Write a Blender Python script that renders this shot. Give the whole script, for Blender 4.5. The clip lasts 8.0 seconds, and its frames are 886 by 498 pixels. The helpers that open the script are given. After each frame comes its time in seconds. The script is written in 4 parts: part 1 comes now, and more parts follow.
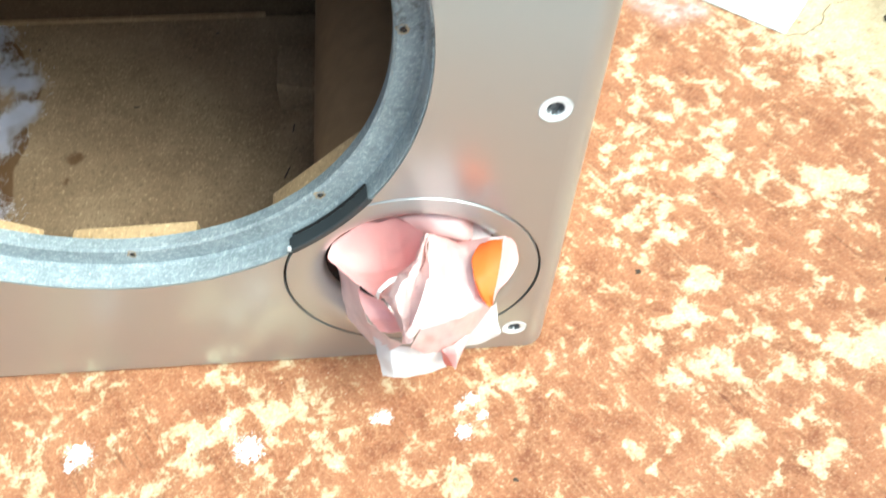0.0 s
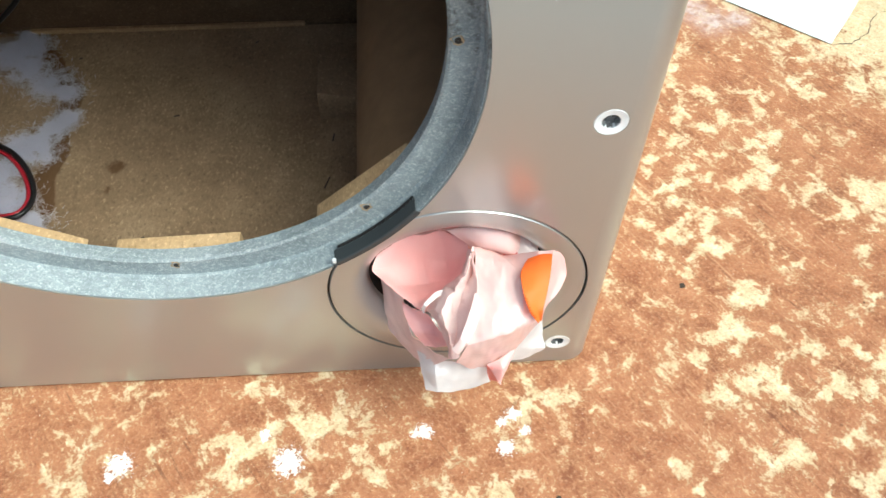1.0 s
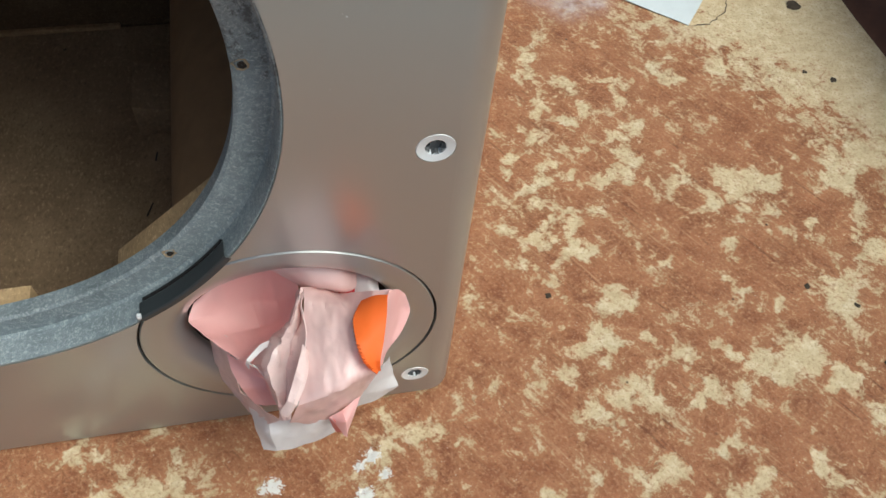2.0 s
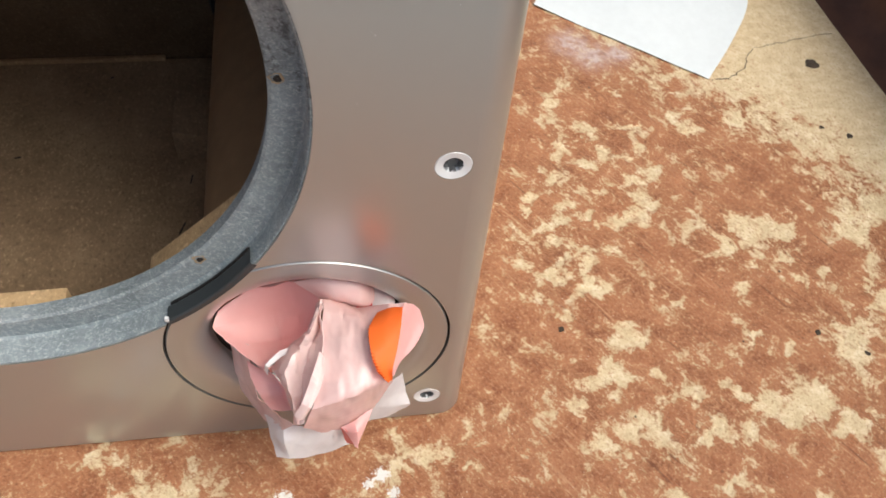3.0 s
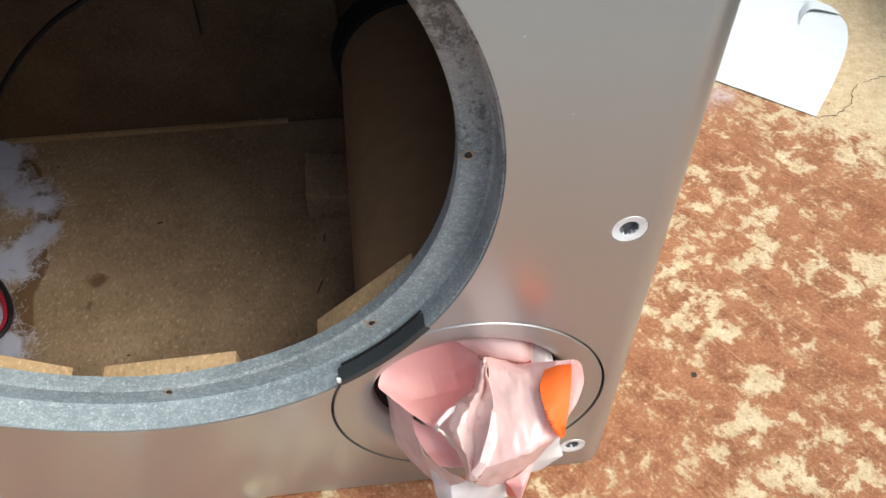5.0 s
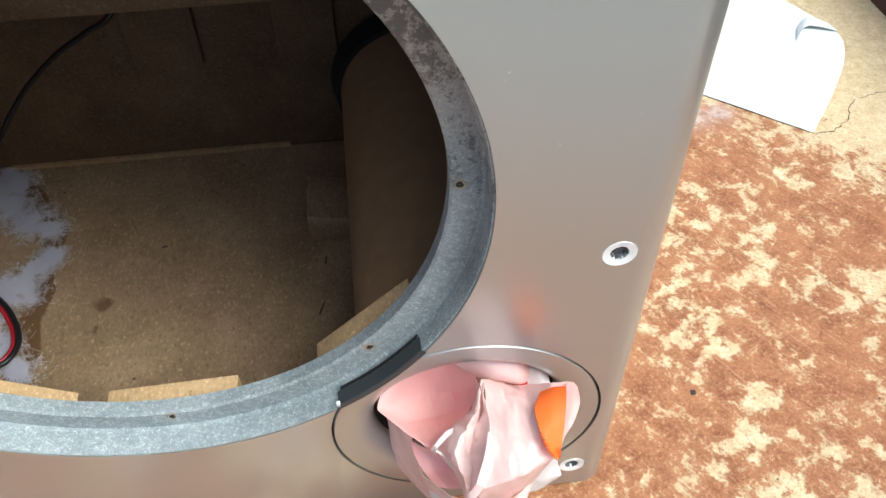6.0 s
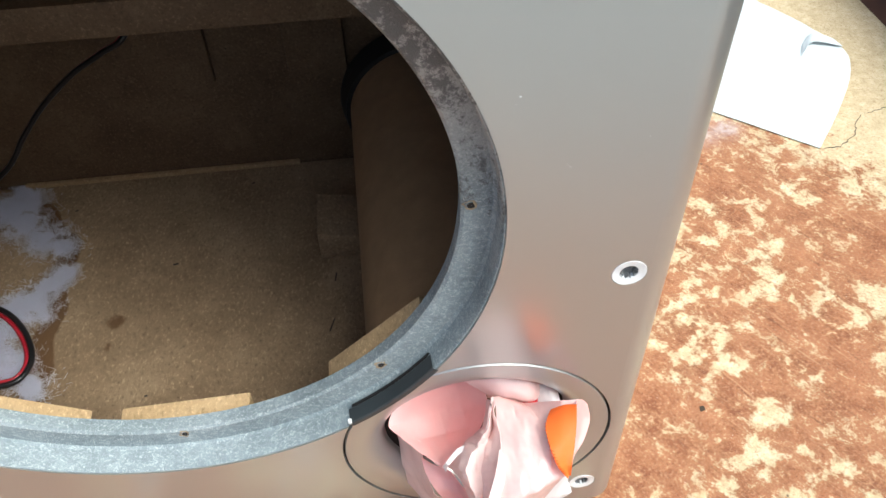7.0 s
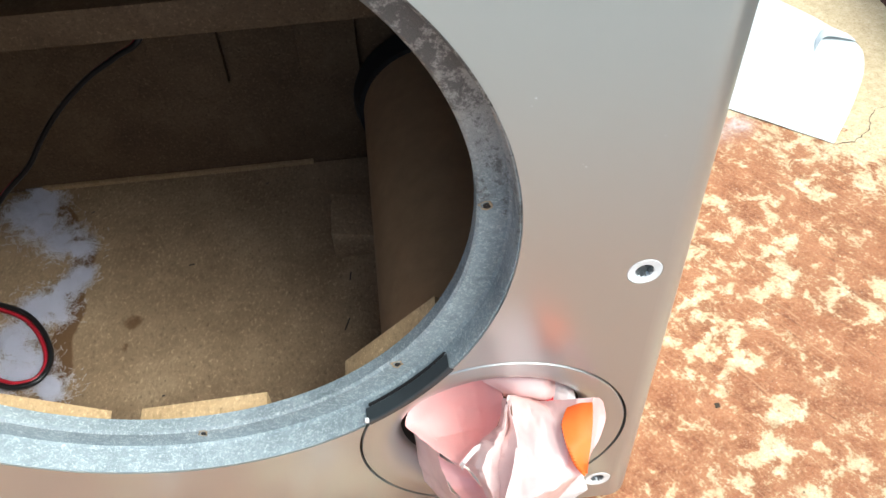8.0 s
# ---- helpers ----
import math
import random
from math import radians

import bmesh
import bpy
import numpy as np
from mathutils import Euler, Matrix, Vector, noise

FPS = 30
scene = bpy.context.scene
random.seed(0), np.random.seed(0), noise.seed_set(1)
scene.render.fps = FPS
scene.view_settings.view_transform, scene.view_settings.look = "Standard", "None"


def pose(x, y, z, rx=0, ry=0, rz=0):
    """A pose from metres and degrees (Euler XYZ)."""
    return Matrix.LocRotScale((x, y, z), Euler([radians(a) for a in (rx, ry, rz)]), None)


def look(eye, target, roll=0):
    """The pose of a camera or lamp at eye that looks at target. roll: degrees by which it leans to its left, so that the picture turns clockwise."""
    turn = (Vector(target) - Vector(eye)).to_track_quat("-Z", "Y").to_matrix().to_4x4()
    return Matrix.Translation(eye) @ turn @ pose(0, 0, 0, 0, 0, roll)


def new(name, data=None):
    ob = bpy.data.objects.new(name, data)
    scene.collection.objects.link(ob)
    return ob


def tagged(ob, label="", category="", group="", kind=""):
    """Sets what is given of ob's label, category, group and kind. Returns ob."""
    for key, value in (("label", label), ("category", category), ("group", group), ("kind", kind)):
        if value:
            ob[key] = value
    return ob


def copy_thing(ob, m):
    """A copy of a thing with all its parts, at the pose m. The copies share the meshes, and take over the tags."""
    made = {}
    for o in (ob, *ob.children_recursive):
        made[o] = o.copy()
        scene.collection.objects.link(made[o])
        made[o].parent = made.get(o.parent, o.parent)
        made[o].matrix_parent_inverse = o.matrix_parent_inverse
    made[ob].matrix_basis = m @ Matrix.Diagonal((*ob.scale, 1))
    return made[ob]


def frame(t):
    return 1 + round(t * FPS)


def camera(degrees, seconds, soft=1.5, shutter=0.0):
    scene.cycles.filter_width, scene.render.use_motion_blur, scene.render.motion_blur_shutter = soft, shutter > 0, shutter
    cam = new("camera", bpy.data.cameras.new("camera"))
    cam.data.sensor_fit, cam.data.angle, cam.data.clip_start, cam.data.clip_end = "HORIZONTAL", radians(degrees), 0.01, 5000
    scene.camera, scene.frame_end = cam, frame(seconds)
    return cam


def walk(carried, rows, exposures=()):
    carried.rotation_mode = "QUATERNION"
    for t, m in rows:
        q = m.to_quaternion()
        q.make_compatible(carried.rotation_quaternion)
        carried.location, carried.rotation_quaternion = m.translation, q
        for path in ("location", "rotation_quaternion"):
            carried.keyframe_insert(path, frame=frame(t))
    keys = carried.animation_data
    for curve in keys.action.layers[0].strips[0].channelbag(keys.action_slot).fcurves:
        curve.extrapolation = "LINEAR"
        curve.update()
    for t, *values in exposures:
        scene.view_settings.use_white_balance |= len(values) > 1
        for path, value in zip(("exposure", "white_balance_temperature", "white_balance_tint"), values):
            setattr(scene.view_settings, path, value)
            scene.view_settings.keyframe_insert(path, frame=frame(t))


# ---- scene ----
cam = camera(55.9, 8.0, shutter=0.4)
PATH = [
    (0, (-0.07945, -0.20275, 0.38831), (-0.04591, 0.08081, -0.02214), 2.549),
    (0.2, (-0.08409, -0.19782, 0.38154), (-0.05514, 0.07601, -0.03581), 2.664),
    (0.5, (-0.09380, -0.19715, 0.37986), (-0.06854, 0.07797, -0.03688), 2.828),
    (0.7, (-0.09132, -0.19625, 0.38313), (-0.07008, 0.08421, -0.03025), 1.684),
    (1, (-0.08901, -0.19668, 0.38529), (-0.06864, 0.09099, -0.02315), 0.843),
    (1.2, (-0.07807, -0.19409, 0.37947), (-0.04472, 0.09067, -0.03016), 2.445),
    (1.3, (-0.07083, -0.18600, 0.37533), (-0.02308, 0.09658, -0.03438), 4.112),
    (1.5, (-0.05568, -0.17946, 0.36699), (0.01845, 0.09614, -0.04355), 7.662),
    (1.8, (-0.05385, -0.16000, 0.36190), (0.02707, 0.10890, -0.05181), 7.558),
    (2, (-0.05843, -0.15851, 0.36619), (0.02060, 0.11020, -0.04799), 7.081),
    (2.2, (-0.05540, -0.15573, 0.36449), (0.02601, 0.11372, -0.04875), 7.070),
    (3.3, (-0.06312, -0.18331, 0.37490), (0.00100, 0.12749, -0.01147), 6.341),
    (3.5, (-0.07287, -0.17908, 0.37752), (0.00279, 0.13514, -0.00398), 7.652),
    (3.7, (-0.08924, -0.16937, 0.36919), (-0.00788, 0.13916, -0.01576), 8.898),
    (3.9, (-0.10239, -0.17143, 0.36900), (-0.03228, 0.13595, -0.01907), 8.309),
    (4, (-0.10685, -0.16960, 0.37055), (-0.04372, 0.13889, -0.01784), 6.602),
    (4.2, (-0.10957, -0.17415, 0.37645), (-0.05890, 0.14292, -0.00682), 4.317),
    (5.3, (-0.09752, -0.17079, 0.38377), (-0.05908, 0.14631, -0.00090), -0.155),
    (5.5, (-0.09742, -0.17145, 0.38500), (-0.05954, 0.14712, 0.00149), -0.254),
    (6, (-0.09501, -0.17219, 0.39053), (-0.06148, 0.15138, 0.01083), -1.137),
    (6.5, (-0.09681, -0.17183, 0.39021), (-0.06370, 0.15466, 0.01297), -1.242),
    (7, (-0.09670, -0.17223, 0.39454), (-0.06601, 0.15739, 0.01983), -1.747),
    (7.5, (-0.09655, -0.17234, 0.39532), (-0.06835, 0.15684, 0.02002), -2.275),
    (8, (-0.09837, -0.17230, 0.39660), (-0.07436, 0.15662, 0.02079), -3.019),
]
EXPOSURES = [(0.0, 1.14, 5600, -9), (0.2, 0.98, 5700, -7), (0.5, 0.84, 5800, -5), (1.0, 0.72, 5850, -5), (1.3, 0.28, 5850, -4), (1.5, 0.0, 5850, -4), (2.2, -0.18, 5950, 0), (3.3, 0.2, 6350, 8), (4.2, 0.11, 6250, 7), (5.5, 0.51, 5900, 2), (7.0, 0.68, 5800, 0), (7.5, 0.84, 5750, -1), (8.0, 0.88, 5700, -2)]
walk(cam, [(t, look(eye, target, roll)) for t, eye, target, roll in PATH], EXPOSURES)

# ---- light: an open bright overcast sky with a soft sun ----
SUN_AZ, SUN_EL = 126.0, 56.0
world = bpy.data.worlds.new("sky")
scene.world = world
world.use_nodes = True
wn = world.node_tree
sky = wn.nodes.new("ShaderNodeTexSky")
sky.sky_type, sky.sun_disc = "NISHITA", False
sky.sun_elevation, sky.sun_rotation = radians(SUN_EL), radians(SUN_AZ)
sky.dust_density, sky.air_density, sky.ozone_density = 7.0, 0.8, 0.3
wn.links.new(sky.outputs[0], wn.nodes["Background"].inputs[0])
wn.nodes["Background"].inputs[1].default_value = 0.125
sun_data = bpy.data.lights.new("sun", "SUN")
sun_data.energy, sun_data.angle, sun_data.color = 2.2, radians(36), (1.0, 0.95, 0.88)
sun = new("sun", sun_data)
aim = Vector((math.sin(radians(SUN_AZ)) * math.cos(radians(SUN_EL)), math.cos(radians(SUN_AZ)) * math.cos(radians(SUN_EL)), math.sin(radians(SUN_EL))))
sun.matrix_world = look(aim * 5, (0, 0, 0))


# ---- materials ----
class Nodes:
    """A small writer of node trees."""

    def __init__(self, name, rough=0.6, metal=0.0, spec=0.4):
        self.mat = bpy.data.materials.new(name)
        self.mat.use_nodes = True
        self.tree = self.mat.node_tree
        self.bsdf = self.tree.nodes["Principled BSDF"]
        self.put("Roughness", rough), self.put("Metallic", metal), self.put("Specular IOR Level", spec)
        self.coords = self.tree.nodes.new("ShaderNodeTexCoord").outputs["Object"]

    def put(self, key, value):
        self.wire(value, self.bsdf.inputs[key])

    def wire(self, value, socket):
        if isinstance(value, bpy.types.NodeSocket):
            self.tree.links.new(value, socket)
        else:
            socket.default_value = (*value, 1.0) if isinstance(value, tuple) and len(value) == 3 and socket.type == "RGBA" else value

    def node(self, kind, **settings):
        n = self.tree.nodes.new(kind)
        for key, value in settings.items():
            setattr(n, key, value)
        return n

    def scaled(self, s):
        n = self.node("ShaderNodeMapping")
        self.wire(self.coords, n.inputs[0])
        n.inputs["Scale"].default_value = s
        return n.outputs[0]

    def noise(self, scale, detail=6.0, rough=0.6, bend=0.0, vector=None):
        n = self.node("ShaderNodeTexNoise")
        self.wire(vector or self.coords, n.inputs["Vector"])
        for key, value in (("Scale", scale), ("Detail", detail), ("Roughness", rough), ("Distortion", bend)):
            n.inputs[key].default_value = value
        return n.outputs["Fac"]

    def cells(self, scale, feature="F1", vector=None, out="Distance"):
        n = self.node("ShaderNodeTexVoronoi", feature=feature)
        self.wire(vector or self.coords, n.inputs["Vector"])
        n.inputs["Scale"].default_value = scale
        return n.outputs[out]

    def ramp(self, fac, *stops):
        n = self.node("ShaderNodeValToRGB")
        e = n.color_ramp.elements
        while len(e) < len(stops):
            e.new(0.5)
        for el, (at, col) in zip(e, stops):
            el.position = at
            el.color = (col, col, col, 1) if isinstance(col, (int, float)) else (*col, 1)
        self.wire(fac, n.inputs[0])
        return n.outputs[0]

    def mix(self, fac, a, b, blend="MIX"):
        n = self.node("ShaderNodeMix", data_type="RGBA", blend_type=blend)
        self.wire(fac, n.inputs[0]), self.wire(a, n.inputs[6]), self.wire(b, n.inputs[7])
        return n.outputs[2]

    def maths(self, op, a, b=0.0):
        n = self.node("ShaderNodeMath", operation=op)
        self.wire(a, n.inputs[0]), self.wire(b, n.inputs[1])
        return n.outputs[0]

    def attribute(self, name):
        return self.node("ShaderNodeAttribute", attribute_name=name).outputs["Fac"]

    def bump(self, height, strength=0.3, distance=0.001):
        n = self.node("ShaderNodeBump")
        n.inputs["Strength"].default_value, n.inputs["Distance"].default_value = strength, distance
        self.wire(height, n.inputs["Height"])
        self.put("Normal", n.outputs[0])


def ground_material():
    m = Nodes("worn_floor_paint", 0.55, spec=0.3)
    turned = m.node("ShaderNodeMapping")
    m.wire(m.coords, turned.inputs[0])
    turned.inputs["Rotation"].default_value = (0, 0, radians(56))
    slant = m.node("ShaderNodeMapping")
    m.wire(turned.outputs[0], slant.inputs[0])
    slant.inputs["Scale"].default_value = (0.22, 1.5, 1)
    big, mid, fine = m.noise(20, 4, 0.6, 0.3), m.noise(70, 8, 0.72, 0.5), m.noise(520, 5, 0.7)
    small = m.noise(150, 7, 0.75, 0.4)
    brush = m.noise(170, 5, 0.65, 0.6, slant.outputs[0])
    wear = m.maths("ADD", m.maths("MULTIPLY", big, 0.15), m.maths("MULTIPLY", mid, 1.0))
    wear = m.maths("ADD", wear, m.maths("MULTIPLY", fine, 0.30))
    wear = m.maths("ADD", wear, m.maths("MULTIPLY", small, 0.50))
    wear = m.maths("ADD", wear, m.maths("MULTIPLY", m.maths("SUBTRACT", brush, 0.5), 0.30))
    wear = m.maths("ADD", wear, m.attribute("wear"))
    worn = m.ramp(m.maths("MULTIPLY", wear, 0.5), (0.473, 0.0), (0.497, 0.6), (0.545, 1.0))
    faded = m.ramp(m.maths("MULTIPLY", wear, 0.5), (0.405, 0.0), (0.49, 1.0))
    paint = m.ramp(m.noise(36, 8, 0.75), (0.34, (0.205, 0.074, 0.033)), (0.50, (0.325, 0.130, 0.060)), (0.68, (0.430, 0.195, 0.098)))
    paint = m.mix(m.ramp(brush, (0.50, 0.0), (0.75, 0.3)), paint, (0.42, 0.185, 0.088))
    paint = m.mix(m.ramp(m.noise(700, 4, 0.7), (0.30, 0.65), (0.46, 0.0)), paint, (0.10, 0.026, 0.012))
    paint = m.mix(m.ramp(fine, (0.52, 0.0), (0.64, 0.7)), paint, (0.50, 0.29, 0.165))
    paint = m.mix(m.maths("MULTIPLY", faded, 0.55), paint, (0.50, 0.255, 0.125))
    slit = m.node("ShaderNodeMapping")
    m.wire(turned.outputs[0], slit.inputs[0])
    slit.inputs["Scale"].default_value = (0.12, 2.0, 1)
    score = m.noise(250, 3, 0.55, 0.5, slit.outputs[0])
    some = m.ramp(m.noise(28, 3, 0.6), (0.45, 0.0), (0.58, 1.0))
    paint = m.mix(m.maths("MULTIPLY", m.ramp(score, (0.62, 0.0), (0.68, 0.5)), some), paint, (0.085, 0.032, 0.016))
    paint = m.mix(m.maths("MULTIPLY", m.ramp(score, (0.34, 0.6), (0.39, 0.0)), some), paint, (0.52, 0.31, 0.17))
    bare = m.ramp(m.noise(110, 8, 0.75), (0.3, (0.50, 0.37, 0.21)), (0.5, (0.64, 0.515, 0.32)), (0.72, (0.78, 0.68, 0.49)))
    bare = m.mix(m.ramp(fine, (0.34, 0.6), (0.48, 0.0)), bare, (0.36, 0.21, 0.105))
    col = m.mix(worn, paint, bare)
    specks = m.ramp(m.cells(300), (0.05, 1.0), (0.12, 0.0))
    keep = m.ramp(m.noise(140, 2), (0.50, 0.0), (0.60, 1.0))
    col = m.mix(m.maths("MULTIPLY", specks, keep), col, (0.74, 0.62, 0.48))
    dark = m.ramp(m.cells(75), (0.045, 1.0), (0.075, 0.0))
    keep2 = m.ramp(m.noise(33, 2), (0.58, 0.0), (0.62, 1.0))
    col = m.mix(m.maths("MULTIPLY", dark, keep2), col, (0.06, 0.035, 0.022))
    splash = m.ramp(m.maths("ADD", m.attribute("white"), m.maths("MULTIPLY", m.maths("SUBTRACT", m.noise(560, 5, 0.7, 0.8), 0.5), 2.2)), (0.58, 0.0), (0.66, 1.0))
    col = m.mix(splash, col, (0.80, 0.78, 0.74))
    dust = m.maths("MULTIPLY", m.attribute("powder"), m.ramp(m.noise(140, 5, 0.6), (0.35, 0.2), (0.6, 0.95)))
    col = m.mix(dust, col, (0.62, 0.54, 0.53))
    # beyond the painted strip, unseen grey floor added to neutralise the panel's reflection
    col = m.mix(m.attribute("grey"), col, m.ramp(m.noise(25, 6, 0.7), (0.3, (0.31, 0.295, 0.28)), (0.7, (0.42, 0.405, 0.385))))
    m.put("Base Color", col)
    m.put("Roughness", m.ramp(worn, (0, 0.46), (1, 0.72)))
    height = m.maths("ADD", m.maths("MULTIPLY", worn, -0.26), m.maths("ADD", m.maths("MULTIPLY", fine, 0.75), m.maths("MULTIPLY", brush, 0.7)))
    m.bump(height, 1.0, 0.0017)
    return m.mat


def fibreboard_material(name, low, mid, high, rough=0.75, stain=0.0):
    m = Nodes(name, rough, spec=0.25)
    base = m.ramp(m.noise(30, 8, 0.7), (0.3, low), (0.55, mid), (0.75, high))
    fibre = m.noise(620, 6, 0.75, 0.5, m.scaled((1, 0.6, 1)))
    base = m.mix(m.ramp(fibre, (0.55, 0.0), (0.68, 0.6)), base, tuple(min(1, c * 1.7) for c in high))
    base = m.mix(m.ramp(fibre, (0.32, 0.65), (0.46, 0.0)), base, tuple(c * 0.45 for c in low))
    specks = m.ramp(m.cells(170), (0.05, 1.0), (0.09, 0.0))
    base = m.mix(m.maths("MULTIPLY", specks, m.ramp(m.noise(60, 2), (0.58, 0.0), (0.63, 0.9))), base, tuple(c * 0.2 for c in low))
    if stain:
        wet = m.ramp(m.maths("ADD", m.attribute("stain"), m.maths("MULTIPLY", m.maths("SUBTRACT", m.noise(75, 6, 0.7), 0.5), 0.55)), (0.42, 0.0), (0.55, 1.0))
        base = m.mix(m.maths("MULTIPLY", wet, stain), base, (0.105, 0.052, 0.020))
    m.put("Base Color", base)
    m.bump(m.maths("ADD", fibre, m.noise(1500, 2)), 0.25, 0.0004)
    return m.mat


def ring_material():
    m = Nodes("grey_sealed_fibreboard", 0.5, spec=0.45)
    fibre = m.noise(560, 6, 0.8, 1.3)
    base = m.ramp(m.noise(45, 6, 0.7), (0.3, (0.165, 0.205, 0.222)), (0.55, (0.25, 0.298, 0.32)), (0.75, (0.34, 0.39, 0.41)))
    base = m.mix(m.ramp(fibre, (0.50, 0.0), (0.66, 0.7)), base, (0.66, 0.71, 0.725))
    base = m.mix(m.ramp(fibre, (0.30, 0.6), (0.42, 0.0)), base, (0.085, 0.095, 0.105))
    blot = m.ramp(m.maths("ADD", m.attribute("rub"), m.maths("MULTIPLY", m.maths("SUBTRACT", m.noise(230, 6, 0.8), 0.5), 1.7)), (0.5, 0.0), (0.66, 1.0))
    base = m.mix(m.maths("MULTIPLY", m.attribute("bare"), 0.85), base, (0.45, 0.41, 0.36))
    base = m.mix(m.maths("MULTIPLY", blot, 0.75), base, (0.055, 0.052, 0.05))
    m.put("Base Color", base)
    m.bump(m.maths("ADD", fibre, m.noise(1800, 2)), 0.7, 0.0007)
    return m.mat


def metal_paint_material():
    m = Nodes("champagne_metallic", 0.24, 0.74, 0.5)
    m.put("Base Color", m.ramp(m.noise(5, 1, 0.5), (0.3, (0.435, 0.455, 0.447)), (0.7, (0.475, 0.495, 0.487))))
    m.put("Roughness", 0.285)
    return m.mat


def plain_material(name, col, rough=0.5, metal=0.0, grain=300, vary=0.12, relief=0.15):
    m = Nodes(name, rough, metal)
    dark, light = tuple(c * (1 - vary) for c in col), tuple(min(1, c * (1 + vary)) for c in col)
    m.put("Base Color", m.ramp(m.noise(grain * 0.2, 5), (0.3, dark), (0.7, light)))
    m.bump(m.noise(grain, 4), relief, 0.0004)
    return m.mat


def film_material(name, col, light_through=0.35, rough=0.32):
    """Thin plastic film: glossy, with light that comes through it from behind."""
    m = Nodes(name, rough, spec=0.5)
    shade = m.mix(m.ramp(m.noise(70, 4), (0.35, 0.0), (0.7, 0.5)), col, tuple(min(1, c * 1.12 + 0.02) for c in col))
    m.put("Base Color", shade)
    m.bump(m.noise(120, 4, 0.5, 1.2), 0.22, 0.0010)
    glow = m.node("ShaderNodeBsdfTranslucent")
    m.wire(shade, glow.inputs[0])
    blend = m.node("ShaderNodeMixShader")
    blend.inputs[0].default_value = light_through
    m.wire(m.bsdf.outputs[0], blend.inputs[1]), m.wire(glow.outputs[0], blend.inputs[2])
    m.wire(blend.outputs[0], m.tree.nodes["Material Output"].inputs[0])
    return m.mat


GROUND = ground_material()
# one raw fibreboard in two tones: darker for shaded boards, lighter for lit ones
BOARD = fibreboard_material("raw_fibreboard_shaded", (0.080, 0.047, 0.026), (0.116, 0.073, 0.041), (0.158, 0.104, 0.060), stain=0.6)
LIT_BOARD = fibreboard_material("raw_fibreboard_lit", (0.185, 0.122, 0.071), (0.262, 0.182, 0.110), (0.345, 0.248, 0.155), stain=0.85)
FILLET = fibreboard_material("glue_fillet", (0.26, 0.16, 0.085), (0.33, 0.22, 0.12), (0.40, 0.28, 0.16))
BLOCK = fibreboard_material("fresh_fibreboard", (0.40, 0.27, 0.14), (0.50, 0.35, 0.19), (0.58, 0.42, 0.25))
RING = ring_material()
SILVER = metal_paint_material()
DARK = plain_material("dark_plastic_edge", (0.035, 0.042, 0.046), 0.45)
GRIME = plain_material("crack_dirt", (0.050, 0.036, 0.024), 0.9, grain=900, vary=0.35)
BLACK = plain_material("black_gap", (0.012, 0.011, 0.011), 0.6)
CARD = plain_material("brown_cardboard", (0.31, 0.185, 0.095), 0.7, grain=500)
STEEL = plain_material("zinc_plated_steel", (0.78, 0.82, 0.85), 0.42, 0.25, relief=0.05)
# zinc darkened to paint the shade inside the star socket
SOCKET = plain_material("zinc_socket_shade", (0.13, 0.135, 0.14), 0.55, 0.3)
WIRE_RED = plain_material("red_insulation", (0.33, 0.014, 0.026), 0.35)
WIRE_BLACK = plain_material("black_insulation", (0.012, 0.011, 0.012), 0.35)
WOOL = film_material("white_polyester_wadding", (0.70, 0.70, 0.78), 0.5, 0.95)
PAPER = plain_material("white_paper", (0.60, 0.64, 0.65), 0.85, grain=700, vary=0.03)
STUCCO = plain_material("dark_brown_paint", (0.085, 0.036, 0.02), 0.7, grain=200, vary=0.3, relief=0.5)
PINK = film_material("pink_plastic_film", (0.95, 0.61, 0.595), 0.38, 0.28)
FACE = film_material("pale_pink_printed_film", (0.96, 0.74, 0.72), 0.40, 0.20)
PALE = film_material("pale_pink_plastic_film", (0.95, 0.79, 0.77), 0.45, 0.24)
WHITE = film_material("white_plastic_film", (0.88, 0.87, 0.885), 0.45, 0.36)
ORANGE = film_material("orange_print", (0.92, 0.175, 0.018), 0.25, 0.62)
# dark red film colour for the painted shadow under the bag's roll
RED = film_material("red_shadow", (0.55, 0.02, 0.03), 0.1)
CORAL = film_material("coral_film", (0.86, 0.26, 0.22), 0.25, 0.36)
WOODHOLE = plain_material("bare_wood_hole", (0.33, 0.25, 0.16), 0.8, vary=0.4)


# ---- builders ----
def mesh_of(name, bm, material, smooth=True):
    data = bpy.data.meshes.new(name)
    bm.normal_update()
    bm.to_mesh(data)
    bm.free()
    data.materials.append(material)
    if smooth:
        data.shade_smooth()
        data.set_sharp_from_angle(angle=radians(38))
    return data


def part(name, bm, material, parent, label="", smooth=True):
    ob = new(name, mesh_of(name, bm, material, smooth))
    ob.parent = parent
    if label:
        ob["label"] = label
    return ob


def thing(name, label, category, at=(0, 0, 0), group="", kind=""):
    ob = new(name)
    ob.empty_display_size = 0.02
    ob.location = at
    return tagged(ob, label, category, group, kind)


def box(bm, lo, hi, bevel=0.0, turn=None):
    made = bmesh.ops.create_cube(bm, size=1.0)["verts"]
    for v in made:
        v.co = Vector([a + (b - a) * (c + 0.5) for a, b, c in zip(lo, hi, v.co)])
    if bevel:
        edges = {e for v in made for e in v.link_edges}
        made = bmesh.ops.bevel(bm, geom=list(edges), offset=bevel, segments=2, affect="EDGES", profile=0.6)["verts"]
    if turn:
        bmesh.ops.transform(bm, matrix=turn, verts=list(made))
    return made


